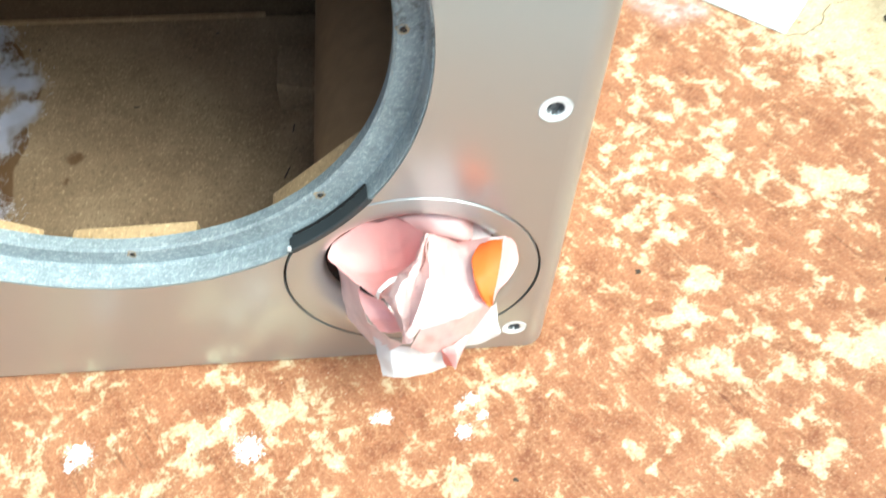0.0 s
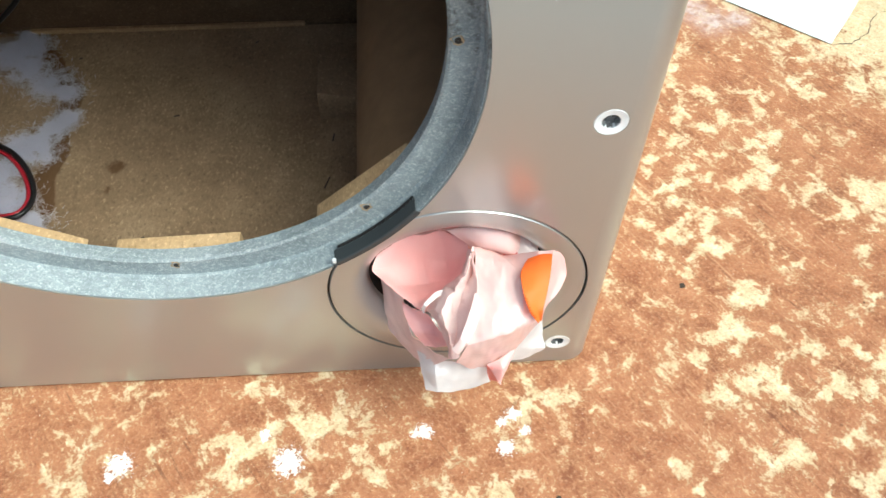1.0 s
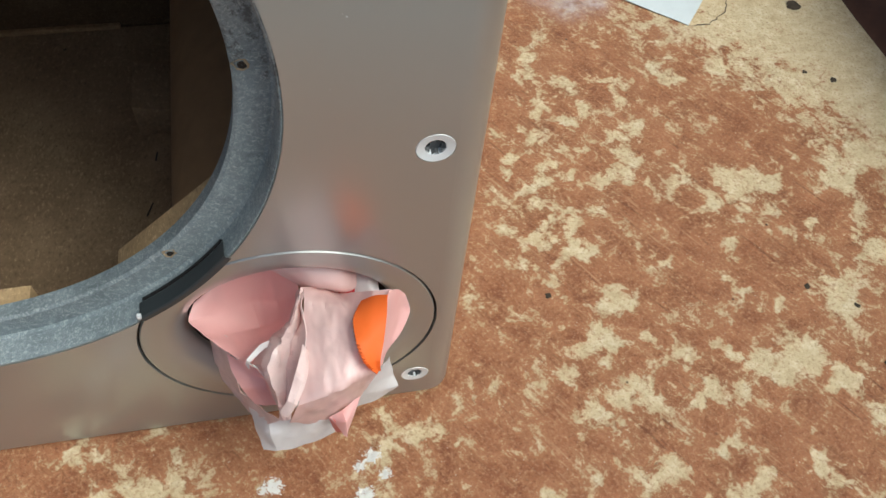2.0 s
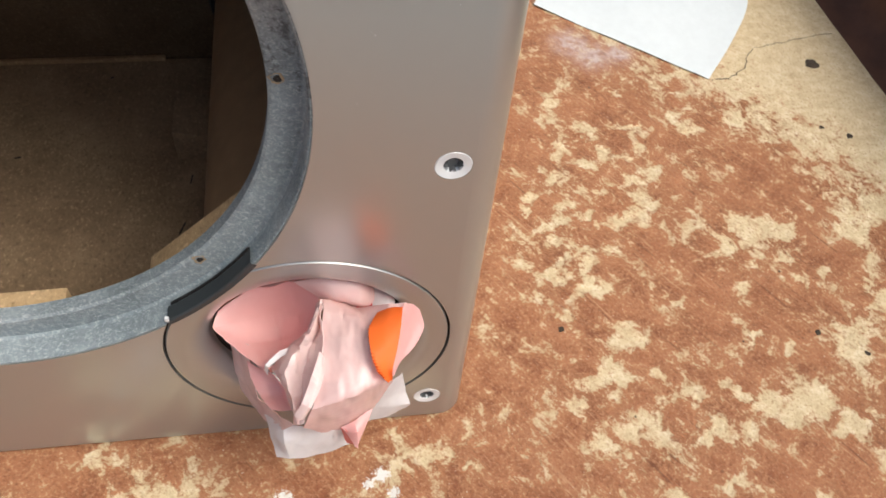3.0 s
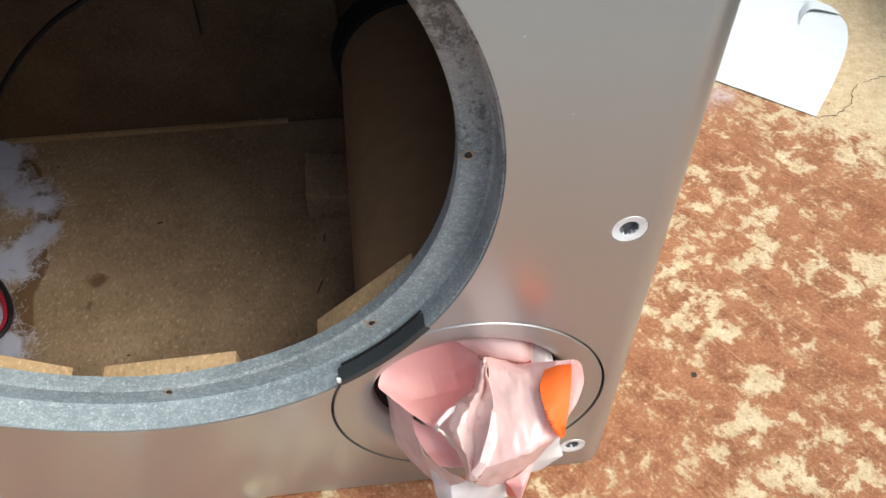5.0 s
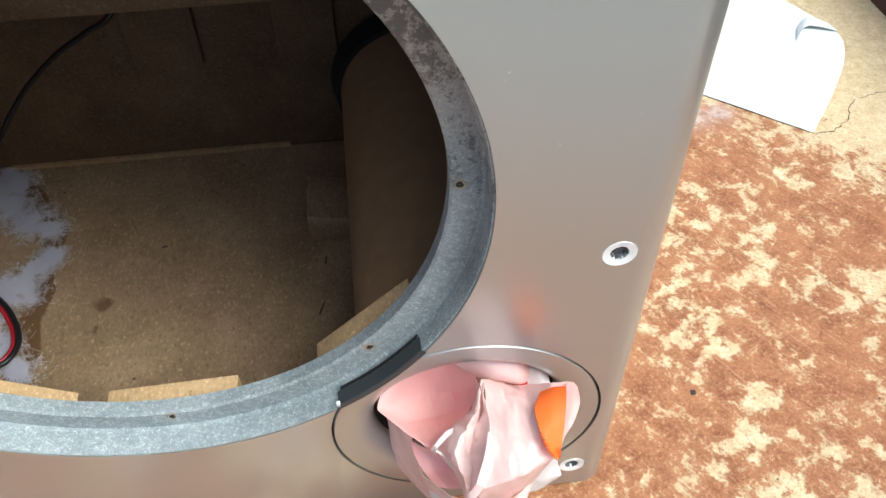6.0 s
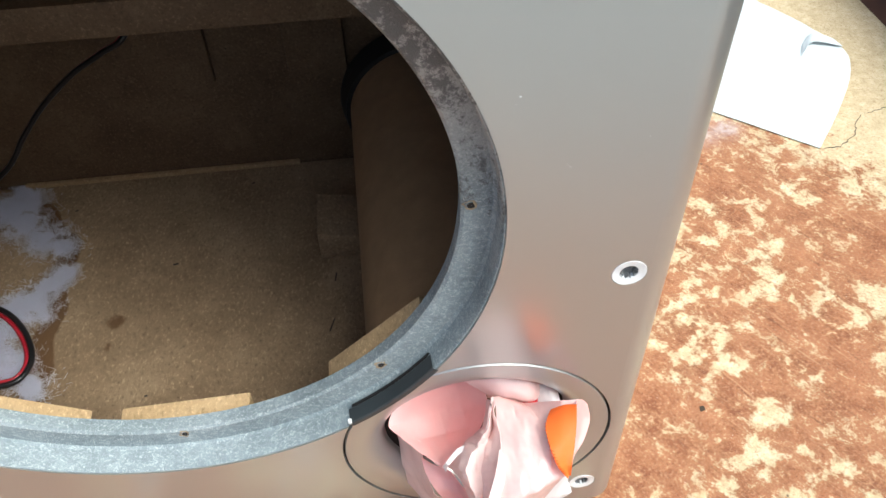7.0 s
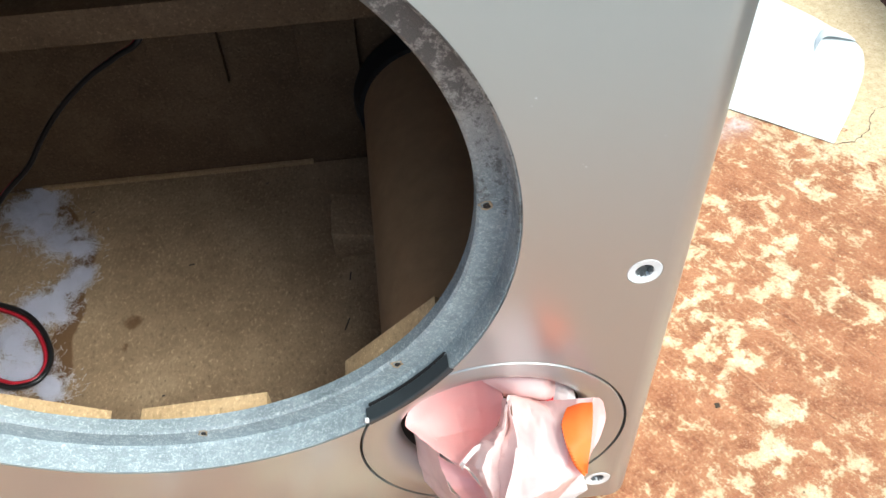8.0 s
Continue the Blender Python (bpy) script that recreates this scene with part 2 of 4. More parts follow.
def lathe(profile, centre, steps=128, start=0.0, stop=360.0):
    """Turns (radius, y) points round an axis along y through centre (x, z)."""
    bm = bmesh.new()
    closed = stop - start >= 360
    rings = []
    for k in range(steps if closed else steps + 1):
        a = radians(start + (stop - start) * k / steps)
        rings.append([bm.verts.new((centre[0] + r * math.cos(a), y, centre[1] + r * math.sin(a))) for r, y in profile])
    for k in range(steps):
        a, b = rings[k], rings[(k + 1) % len(rings)]
        for i in range(len(profile) - 1):
            bm.faces.new((a[i], b[i], b[i + 1], a[i + 1]))
    bmesh.ops.recalc_face_normals(bm, faces=bm.faces)
    return bm


def tube_along(points, radius, sides=10, steps=8):
    """A round cord through points, smoothed."""
    bm = bmesh.new()
    path = smooth_line([Vector(p) for p in points], steps)
    before, side = None, Vector((0.3, 0.2, 1)).normalized()
    for i, p in enumerate(path):
        ahead = (path[min(i + 1, len(path) - 1)] - path[max(i - 1, 0)]).normalized()
        side = (side - ahead * side.dot(ahead)).normalized()
        up = ahead.cross(side)
        ring = [bm.verts.new(p + radius * (side * math.cos(a) + up * math.sin(a))) for a in (2 * math.pi * k / sides for k in range(sides))]
        if before:
            for k in range(sides):
                bm.faces.new((before[k], before[(k + 1) % sides], ring[(k + 1) % sides], ring[k]))
        before = ring
    return bm


def smooth_line(pts, steps):
    out = []
    for i in range(len(pts) - 1):
        a, b, c, d = pts[max(i - 1, 0)], pts[i], pts[i + 1], pts[min(i + 2, len(pts) - 1)]
        for s in range(steps):
            t = s / steps
            out.append(0.5 * ((2 * b) + (c - a) * t + (2 * a - 5 * b + 4 * c - d) * t * t + (3 * b - a - 3 * c + d) * t ** 3))
    return out + [pts[-1]]


def bent_line(pts, steps, crisp):
    """A line through pts between a soft curve (crisp 0) and straight pieces (crisp 1)."""
    straight = [a.lerp(b, k / steps) for a, b in zip(pts, pts[1:]) for k in range(steps)] + [pts[-1]]
    return [a.lerp(b, crisp) for a, b in zip(smooth_line(pts, steps), straight)]


def sheet(rows, steps=10, crease=0.0, scale=60.0, thick=0.0003, seed=0.0, stretch=(1, 1, 1), crisp=0.0):
    """A bent sheet through a few guide rows, with small creases, as a thin closed solid. crisp: how far it folds in straight facets."""
    bm = bmesh.new()
    lines = [bent_line([Vector(p) for p in row], steps, crisp) for row in rows]
    columns = [bent_line(list(col), steps, crisp) for col in zip(*lines)]
    nu, nv = len(columns), len(columns[0])
    grid = [[columns[i][j] for j in range(nv)] for i in range(nu)]

    def normal(i, j):
        a = grid[min(i + 1, nu - 1)][j] - grid[max(i - 1, 0)][j]
        b = grid[i][min(j + 1, nv - 1)] - grid[i][max(j - 1, 0)]
        n = a.cross(b)
        return n.normalized() if n.length > 1e-12 else Vector((0, -1, 0))

    sides = []
    for offset in (0.5, -0.5):
        layer = []
        for i in range(nu):
            line = []
            for j in range(nv):
                p, n = grid[i][j], normal(i, j)
                q = Vector([a * b for a, b in zip(p * scale, stretch)]) + Vector((seed, seed * 1.7, seed * 0.6))
                fold = 0.7 * noise.noise(q) + 0.9 * (0.28 - abs(noise.noise(q * 1.25 + Vector((4, 9, 2))))) + 0.45 * (0.25 - abs(noise.noise(q * 2.7)))
                line.append(bm.verts.new(p + n * (crease * fold + offset * thick)))
            layer.append(line)
        sides.append(layer)
    f, b = sides
    for i in range(nu - 1):
        for j in range(nv - 1):
            bm.faces.new((f[i][j], f[i + 1][j], f[i + 1][j + 1], f[i][j + 1]))
            bm.faces.new((b[i][j], b[i][j + 1], b[i + 1][j + 1], b[i + 1][j]))
    rim = [(i, 0) for i in range(nu)] + [(nu - 1, j) for j in range(1, nv)] + [(i, nv - 1) for i in range(nu - 2, -1, -1)] + [(0, j) for j in range(nv - 2, 0, -1)]
    for (i, j), (k, l) in zip(rim, rim[1:] + rim[:1]):
        bm.faces.new((f[i][j], b[i][j], b[k][l], f[k][l]))
    bmesh.ops.recalc_face_normals(bm, faces=bm.faces)
    return bm


def point_values(ob, name, values):
    ob.data.attributes.new(name, "FLOAT", "POINT").data.foreach_set("value", np.asarray(values, dtype=np.float32))


# ---- ground: one worn painted floor that runs to the horizon ----
# Bare patches: x, y in metres and radius in millimetres
BARE_BESIDE = [(0.144, 0.188, 7.2), (0.106, 0.19, 6.6), (0.115, 0.168, 6.9), (0.142, 0.169, 4.7), (0.104, 0.161, 8.2), (0.086, 0.172, 5.5), (0.143, 0.152, 6.0), (0.127, 0.144, 7.2), (0.091, 0.216, 6.3), (0.089, 0.2, 5.2), (0.081, 0.15, 5.8), (0.129, 0.124, 8.9), (0.111, 0.114, 6.5), (0.095, 0.118, 3.9), (0.153, 0.105, 8.4), (0.061, 0.133, 4.7), (0.083, 0.127, 4.7), (0.073, 0.115, 5.9), (0.057, 0.122, 3.4)]
BARE_RIM = [(0.179, 0.185, 6.9), (0.212, 0.189, 4.1), (0.171, 0.196, 5.4), (0.167, 0.087, 7.0), (0.191, 0.103, 11.0), (0.209, 0.098, 6.5), (0.186, 0.086, 9.8), (0.197, 0.075, 6.3), (0.181, 0.108, 4.5), (0.17, 0.061, 5.2), (0.201, 0.063, 4.0), (0.221, 0.071, 5.5), (0.217, 0.088, 4.2), (0.248, 0.099, 9.6), (0.257, 0.094, 8.7), (0.277, 0.111, 11.0), (0.254, 0.073, 4.3)]
BARE_MIDDLE = [(0.066, 0.1, 6.6), (0.085, 0.093, 4.6), (0.048, 0.088, 5.3), (0.074, 0.09, 3.7), (0.086, 0.083, 4.9), (0.079, 0.066, 5.6), (0.088, 0.067, 4.5), (0.064, 0.075, 5.6), (0.056, 0.077, 4.0), (0.053, 0.062, 3.5), (0.062, 0.052, 3.5), (0.074, 0.063, 3.6), (0.097, 0.041, 5.2), (0.088, 0.031, 5.1), (0.102, 0.031, 4.3), (0.128, 0.056, 3.3), (0.161, 0.037, 5.0), (0.163, 0.033, 4.2), (0.158, 0.074, 3.9), (0.246, 0.049, 9.2)]
BARE_CORNER_NEAR = [(0.009, 0.0, 4.3), (0.016, -0.049, 2.9), (0.037, -0.061, 3.7), (0.038, -0.058, 3.3), (0.042, 0.007, 3.7), (0.044, -0.07, 3.6), (0.045, -0.07, 3.0), (0.058, -0.034, 3.0), (0.058, -0.001, 4.4), (0.062, -0.023, 3.8), (0.068, -0.046, 2.4), (0.069, -0.025, 4.4), (0.071, 0.011, 4.5), (0.072, 0.015, 3.8), (0.083, -0.017, 5.6), (0.083, 0.011, 4.2), (0.084, 0.017, 4.2), (0.091, -0.054, 7.0), (0.095, -0.017, 4.1), (0.097, -0.06, 4.9), (0.1, -0.023, 7.5), (0.102, -0.078, 4.2), (0.107, 0.012, 4.3), (0.11, -0.001, 3.5), (0.12, -0.022, 4.2)]
BARE_CORNER_FAR = [(0.12, -0.003, 4.3), (0.123, -0.073, 4.3), (0.126, -0.048, 4.0), (0.128, -0.021, 5.4), (0.13, -0.07, 7.9), (0.141, -0.022, 4.7), (0.141, 0.003, 4.8), (0.143, -0.002, 3.6), (0.157, -0.01, 6.4), (0.163, -0.015, 4.6), (0.166, -0.06, 4.1), (0.169, -0.072, 7.1), (0.169, -0.015, 6.1), (0.176, -0.01, 7.9), (0.179, -0.01, 7.4), (0.188, -0.008, 4.4), (0.192, -0.026, 6.2), (0.197, -0.022, 5.2), (0.199, -0.031, 5.0), (0.203, -0.038, 3.6), (0.205, -0.046, 5.2), (0.208, 0.014, 4.7), (0.218, 0.015, 7.8), (0.222, 0.025, 10.6)]
BARE_FRONT_LEFT = [(-0.262, -0.048, 6.2), (-0.26, -0.028, 2.7), (-0.24, -0.039, 2.7), (-0.226, -0.006, 5.0), (-0.216, -0.04, 2.6), (-0.197, -0.063, 4.4), (-0.187, -0.032, 3.3), (-0.181, -0.036, 5.5), (-0.18, -0.053, 4.7), (-0.175, -0.05, 4.0), (-0.175, -0.043, 4.4), (-0.171, -0.012, 2.6), (-0.17, -0.004, 4.5), (-0.164, -0.017, 4.1), (-0.16, -0.028, 4.4), (-0.146, -0.025, 6.6), (-0.142, -0.059, 5.3), (-0.138, -0.031, 4.3)]
BARE_FRONT_RIGHT = [(-0.127, -0.028, 5.4), (-0.126, -0.057, 3.9), (-0.116, -0.044, 4.3), (-0.114, -0.053, 3.5), (-0.113, -0.069, 4.2), (-0.11, -0.025, 3.3), (-0.105, -0.039, 2.5), (-0.076, -0.064, 4.2), (-0.065, -0.065, 4.9), (-0.064, -0.048, 3.5), (-0.057, -0.073, 4.9), (-0.049, -0.066, 6.6), (-0.032, -0.018, 7.3), (-0.021, -0.044, 2.5), (-0.021, -0.022, 5.8), (-0.008, -0.018, 4.4), (-0.002, -0.028, 2.6)]
PAINTED = [(0.170, 0.060, 34), (0.150, -0.045, 18), (0.060, 0.190, 22), (0.020, -0.045, 20), (0.215, 0.150, 16), (0.225, 0.075, 14)]


def build_ground():
    far = np.array([0.6, 0.8, 1.2, 2, 4, 8, 20, 60, 200, 900])
    across = np.concatenate([-far[::-1], np.arange(-0.5, -0.301, 0.01), np.arange(-0.298, 0.361, 0.002), np.arange(0.37, 0.51, 0.01), far])
    along = np.concatenate([-far[::-1], np.arange(-0.5, -0.131, 0.01), np.arange(-0.128, 0.301, 0.002), np.arange(0.31, 0.51, 0.01), far])
    n, m = len(across), len(along)
    xs, ys = np.meshgrid(across, along, indexing="ij")
    x, y = xs.ravel(), ys.ravel()
    wear = np.full(x.shape, -0.085)
    bare = np.zeros(x.shape)
    # ragged outlines: each patch is an ellipse of its own, seen through a wavy grid
    wx = x + 0.0022 * np.sin(310 * y + 90 * x) + 0.0014 * np.sin(690 * y - 330 * x + 1.0) + 0.0009 * np.sin(1250 * y + 500 * x)
    wy = y + 0.0022 * np.sin(290 * x - 110 * y + 2.0) + 0.0014 * np.sin(730 * x + 350 * y) + 0.0009 * np.sin(1310 * x - 600 * y)
    rng = random.Random(3)
    for px, py, r in BARE_BESIDE + BARE_RIM + BARE_MIDDLE + BARE_CORNER_NEAR + BARE_CORNER_FAR + BARE_FRONT_LEFT + BARE_FRONT_RIGHT:
        a, long = rng.uniform(-0.5, 1.3), rng.uniform(1.0, 1.9)
        u, v = (wx - px) * math.cos(a) + (wy - py) * math.sin(a), (wy - py) * math.cos(a) - (wx - px) * math.sin(a)
        bare = bare + np.exp(-((u / long) ** 2 + (v * long ** 0.5) ** 2) / (r * 0.00098) ** 2)
    wear += 0.21 * np.minimum(bare, 1.2)
    for px, py, r in PAINTED:
        wear -= 0.07 * np.exp(-(((x - px) ** 2 + (y - py) ** 2) / (r * 0.001) ** 2))
    # the bare screed along the low wall
    edge = (x - 0.215) * 0.80 + (y - 0.235) * 0.60
    wear += 0.42 * np.clip(edge / 0.11 + 0.45, 0, 1) * np.clip((y - 0.02) / 0.1, 0, 1) * np.clip((0.42 - x) / 0.05, 0, 1) * np.clip((0.9 - y) / 0.3, 0, 1)
    # out of view in front: greyed to tone bounce light and the panel's reflection
    grey = np.clip((-0.16 - y + 0.03 * np.sin(7 * x) + 0.015 * np.sin(19 * x + 1.0)) / 0.2, 0, 1)
    white = np.zeros(x.shape)
    for px, py, r in ((-0.231, -0.043, 0.0068), (-0.235, -0.049, 0.003), (-0.151, -0.046, 0.0078), (-0.163, -0.032, 0.0035), (-0.085, -0.034, 0.0045), (-0.0895, -0.035, 0.0028), (-0.041, -0.027, 0.0042), (-0.047, -0.031, 0.003), (-0.036, -0.036, 0.0032), (-0.046, -0.0445, 0.0048)):
        white = np.maximum(white, np.exp(-(((x - px) ** 2 + (y - py) ** 2) / (1.15 * r) ** 2)))
    powder = np.zeros(x.shape)
    for px, py, r in ((0.118, 0.274, 0.012), (0.130, 0.261, 0.012), (0.149, 0.262, 0.009)):
        powder = np.maximum(powder, np.exp(-(((x - px) ** 2 + (y - py) ** 2) / r ** 2)))
    data = bpy.data.meshes.new("ground")
    idx = np.arange(n * m).reshape(n, m)
    quads = np.stack([idx[:-1, :-1], idx[1:, :-1], idx[1:, 1:], idx[:-1, 1:]], -1).reshape(-1, 4)
    data.from_pydata(np.stack([x, y, np.zeros_like(x)], -1).tolist(), [], quads.tolist())
    data.materials.append(GROUND)
    ob = tagged(new("ground", data), "worn red-brown painted concrete floor with cream bare patches", "floor", kind="structure")
    point_values(ob, "wear", wear)
    point_values(ob, "grey", grey)
    point_values(ob, "white", white)
    point_values(ob, "powder", powder)
    return ob


build_ground()

bm = bmesh.new()
# the wall's foot curves out into the floor
coved = [(-0.026, -0.02), (-0.026, 0.0004), (-0.018, 0.0016), (-0.010, 0.0048), (-0.004, 0.0110), (-0.001, 0.0200), (0.0, 0.032), (0.0015, 0.114), (0.006, 0.120), (0.114, 0.120), (0.120, 0.114), (0.120, -0.02)]
rings = [[bm.verts.new((x + 0.002 * noise.noise(Vector((x * 9, y * 14, z * 9))), y, z)) for x, z in coved] for y in [-0.5 + 0.03 * k for k in range(71)]]
for a, b in zip(rings, rings[1:]):
    for k in range(len(coved)):
        l = (k + 1) % len(coved)
        bm.faces.new((a[k], b[k], b[l], a[l]))
bm.faces.new(rings[0]), bm.faces.new(rings[-1][::-1])
bmesh.ops.recalc_face_normals(bm, faces=bm.faces)
low_wall = new("low_wall", mesh_of("low_wall", bm, STUCCO))
low_wall.matrix_world = pose(0.352, 0.25, 0, 0, 0, 4.0)
tagged(low_wall, "low dark brown painted wall beside the worn floor", "wall", kind="structure")

ground = bpy.data.objects["ground"]
bm = tube_along([(x, y, 0.0001 - 0.0006 * abs(noise.noise(Vector((x * 90, y * 90, 0))))) for x, y in ((0.208, 0.232), (0.221, 0.233), (0.230, 0.238), (0.238, 0.246), (0.244, 0.256), (0.250, 0.263), (0.259, 0.266), (0.270, 0.268), (0.286, 0.272), (0.302, 0.275), (0.316, 0.278))], 0.0003, 6, 5)
for v in bm.verts:
    v.co += Vector((noise.noise(v.co * 220), noise.noise(v.co * 220 + Vector((7, 0, 0))), 0)) * 0.0022
    v.co.z = min(v.co.z, 0.0004)
part("crack", bm, GRIME, ground, "dark hairline crack in the screed")
for x, y, r in ((0.2875, 0.2445, 0.0050), (0.268, 0.182, 0.0016), (0.284, 0.173, 0.0021), (0.200, 0.029, 0.0017), (0.222, 0.014, 0.0014), (0.060, 0.043, 0.0016), (0.222, -0.02, 0.0014), (-0.024, -0.07, 0.0012)):
    bm = bmesh.new()
    bmesh.ops.create_uvsphere(bm, u_segments=14, v_segments=8, radius=r)
    for v in bm.verts:
        v.co = v.co * (1 + 0.7 * noise.noise(v.co * 650 + Vector((x * 90, y * 90, 0))))
        v.co.z = max(v.co.z * 0.15, -0.0001) + 0.0002
        v.co += Vector((x, y, 0))
    part("pit", bm, GRIME, ground, "small dark pit")

# ---- the loudspeaker cabinet ----
WIDE, HIGH, DEEP = 0.379, 0.42, 0.262
CX, CZ, R_OUT, R_BOLT, R_IN, STEP = -0.1895, 0.2055, 0.1288, 0.1190, 0.1160, 0.0115
PX, PZ, R_FLANGE = -0.0682, 0.0741, 0.0562
ROUND = 0.011
cabinet = thing("speaker_cabinet", "champagne metallic loudspeaker cabinet with an empty woofer opening", "loudspeaker", (CX, DEEP / 2, 0))
cab = Matrix.Translation((-CX, -DEEP / 2, 0))


def cab_part(name, bm, material, label="", smooth=True):
    bmesh.ops.transform(bm, matrix=cab, verts=bm.verts)
    return part(name, bm, material, cabinet, label, smooth)


def front_panel():
    """Flat plate pierced by the woofer recess and the port plate, with rounded upright edges."""
    from mathutils.geometry import delaunay_2d_cdt
    pts, edges = [], []

    def loop(line):
        first = len(pts)
        pts.extend(Vector(p) for p in line)
        edges.extend((first + i, first + (i + 1) % len(line)) for i in range(len(line)))

    x0, x1 = -WIDE + ROUND, -ROUND
    loop([(x0, 0.0028), (x1, 0.0028), (x1, HIGH), (x0, HIGH)])
    loop([(CX + R_OUT * math.cos(a), CZ + R_OUT * math.sin(a)) for a in (2 * math.pi * k / 160 for k in range(160))])
    gap = R_FLANGE + 0.0010
    loop([(PX + gap * math.cos(a), PZ + gap * math.sin(a)) for a in (2 * math.pi * k / 112 for k in range(112))])
    for x, z in SCREWS:
        loop([(x + 0.0063 * math.cos(a), z + 0.0063 * math.sin(a)) for a in (2 * math.pi * k / 28 for k in range(28))])
    verts, _, faces, *_ = delaunay_2d_cdt(pts, edges, [], 0, 1e-6)
    bm = bmesh.new()
    made = [bm.verts.new((v.x, 0, v.y)) for v in verts]
    for f in faces:
        c = sum((verts[i] for i in f), Vector((0, 0))) / len(f)
        inside = (c - Vector((CX, CZ))).length < R_OUT - 1e-5 or (c - Vector((PX, PZ))).length < gap - 1e-5
        inside |= any((c - Vector(s)).length < 0.0062 for s in SCREWS) or not (x0 < c.x < x1 and 0 < c.y < HIGH)
        if not inside:
            bm.faces.new([made[i] for i in f])
    bmesh.ops.delete(bm, geom=[v for v in bm.verts if not v.link_faces], context="VERTS")
    rim = bmesh.ops.extrude_face_region(bm, geom=list(bm.faces))["geom"]
    for v in (g for g in rim if isinstance(g, bmesh.types.BMVert)):
        v.co.y = 0.004
    for side, sign in ((x1, 1), (x0, -1)):
        prof = [(side + sign * ROUND * math.sin(a), ROUND - ROUND * math.cos(a)) for a in (math.pi / 2 * k / 14 for k in range(15))]
        prof.append((side + sign * ROUND, DEEP))
        low = [bm.verts.new((x, y, 0.0028)) for x, y in prof]
        high = [bm.verts.new((x, y, HIGH)) for x, y in prof]
        for i in range(len(prof) - 1):
            bm.faces.new((low[i], low[i + 1], high[i + 1], high[i]))
    bmesh.ops.recalc_face_normals(bm, faces=bm.faces)
    return bm


SCREWS = [(-0.0178, 0.177), (-0.0178, 0.0221), (-0.3612, 0.177), (-0.3612, 0.0221)]
cab_part("front_panel", front_panel(), SILVER, "satin champagne metallic front with rounded upright edges")

# dust specks that cling to the front
for x, z, r in ((-0.0590, 0.2560, 0.00030), (-0.0600, 0.2535, 0.00015), (-0.0430, 0.2290, 0.00025), (-0.0440, 0.2300, 0.00015), (-0.0480, 0.2050, 0.00015), (-0.0210, 0.2380, 0.00015)):
    bm = bmesh.new()
    bmesh.ops.create_icosphere(bm, subdivisions=1, radius=r)
    for v in bm.verts:
        v.co = Vector((x + v.co.x * 1.3, v.co.y * 0.4 - 0.0001, z + v.co.z))
    cab_part("dust_speck", bm, PAPER)

# recess wall, ledge and inner wall of the woofer opening
prof = [(R_OUT + 0.0015, 0.0042), (R_OUT - 0.0001, 0.0006), (R_OUT - 0.0006, 0.0004), (R_OUT - 0.0012, 0.0012)]
prof += [(R_OUT - 0.0014, STEP - 0.0012), (R_OUT - 0.0024, STEP), (R_IN + 0.0012, STEP), (R_IN, STEP + 0.001), (R_IN, 0.018), (R_OUT + 0.02, 0.018)]
ring = cab_part("woofer_ring", lathe(prof, (CX, CZ), 192), RING, "grey sealed fibreboard ledge round the opening")
angles = np.array([math.atan2(v.co.z - CZ, v.co.x) for v in ring.data.vertices])
point_values(ring, "rub", np.exp(-((angles - 0.62) / 0.42) ** 2) * 0.72 + np.exp(-((angles - 0.05) / 0.16) ** 2) * 0.4)
point_values(ring, "bare", np.clip((angles - 0.05) / 0.4, 0, 1))

# baffle board behind the plate
bm = bmesh.new()
box(bm, (-WIDE + 0.004, 0.019, 0.022), (CX - R_OUT - 0.012, 0.0205, HIGH - 0.02))
box(bm, (CX + R_OUT + 0.012, 0.019, 0.14), (-0.004, 0.0205, HIGH - 0.02))
box(bm, (CX - R_OUT - 0.012, 0.019, CZ + R_OUT + 0.012), (CX + R_OUT + 0.012, 0.0205, HIGH - 0.02))
cab_part("baffle_board", bm, BOARD)

# shell
bm = bmesh.new()
box(bm, (-WIDE + 0.002, 0.0205, 0.0), (-0.002, DEEP, 0.024), 0.0006)
floor_board = cab_part("bottom_board", bm, BOARD, "stained raw fibreboard bottom inside the cabinet")
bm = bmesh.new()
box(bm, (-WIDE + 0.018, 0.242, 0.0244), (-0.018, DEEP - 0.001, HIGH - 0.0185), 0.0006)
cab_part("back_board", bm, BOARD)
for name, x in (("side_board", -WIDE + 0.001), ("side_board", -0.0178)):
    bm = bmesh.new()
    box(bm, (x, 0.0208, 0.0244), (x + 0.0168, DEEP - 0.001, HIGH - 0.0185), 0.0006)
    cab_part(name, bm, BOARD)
bm = bmesh.new()
box(bm, (-WIDE + 0.001, 0.001, HIGH - 0.018), (-0.001, DEEP, HIGH), 0.002)
cab_part("top_board", bm, SILVER)
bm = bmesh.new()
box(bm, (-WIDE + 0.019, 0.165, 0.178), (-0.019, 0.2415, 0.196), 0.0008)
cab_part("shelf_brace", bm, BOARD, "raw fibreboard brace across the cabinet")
# inner bottom takes the lit board tone; walls and brace keep the shaded one
bm = bmesh.new()
bmesh.ops.create_grid(bm, x_segments=90, y_segments=60, size=0.5)
for v in bm.verts:
    v.co = Vector((-WIDE / 2 + v.co.x * (WIDE - 0.037), 0.131 + v.co.y * 0.219, 0.0246))
lining = cab_part("bottom_face", bm, LIT_BOARD, "stained raw fibreboard inner face")
co = np.array([(v.co.x + CX, v.co.y + DEEP / 2) for v in lining.data.vertices])
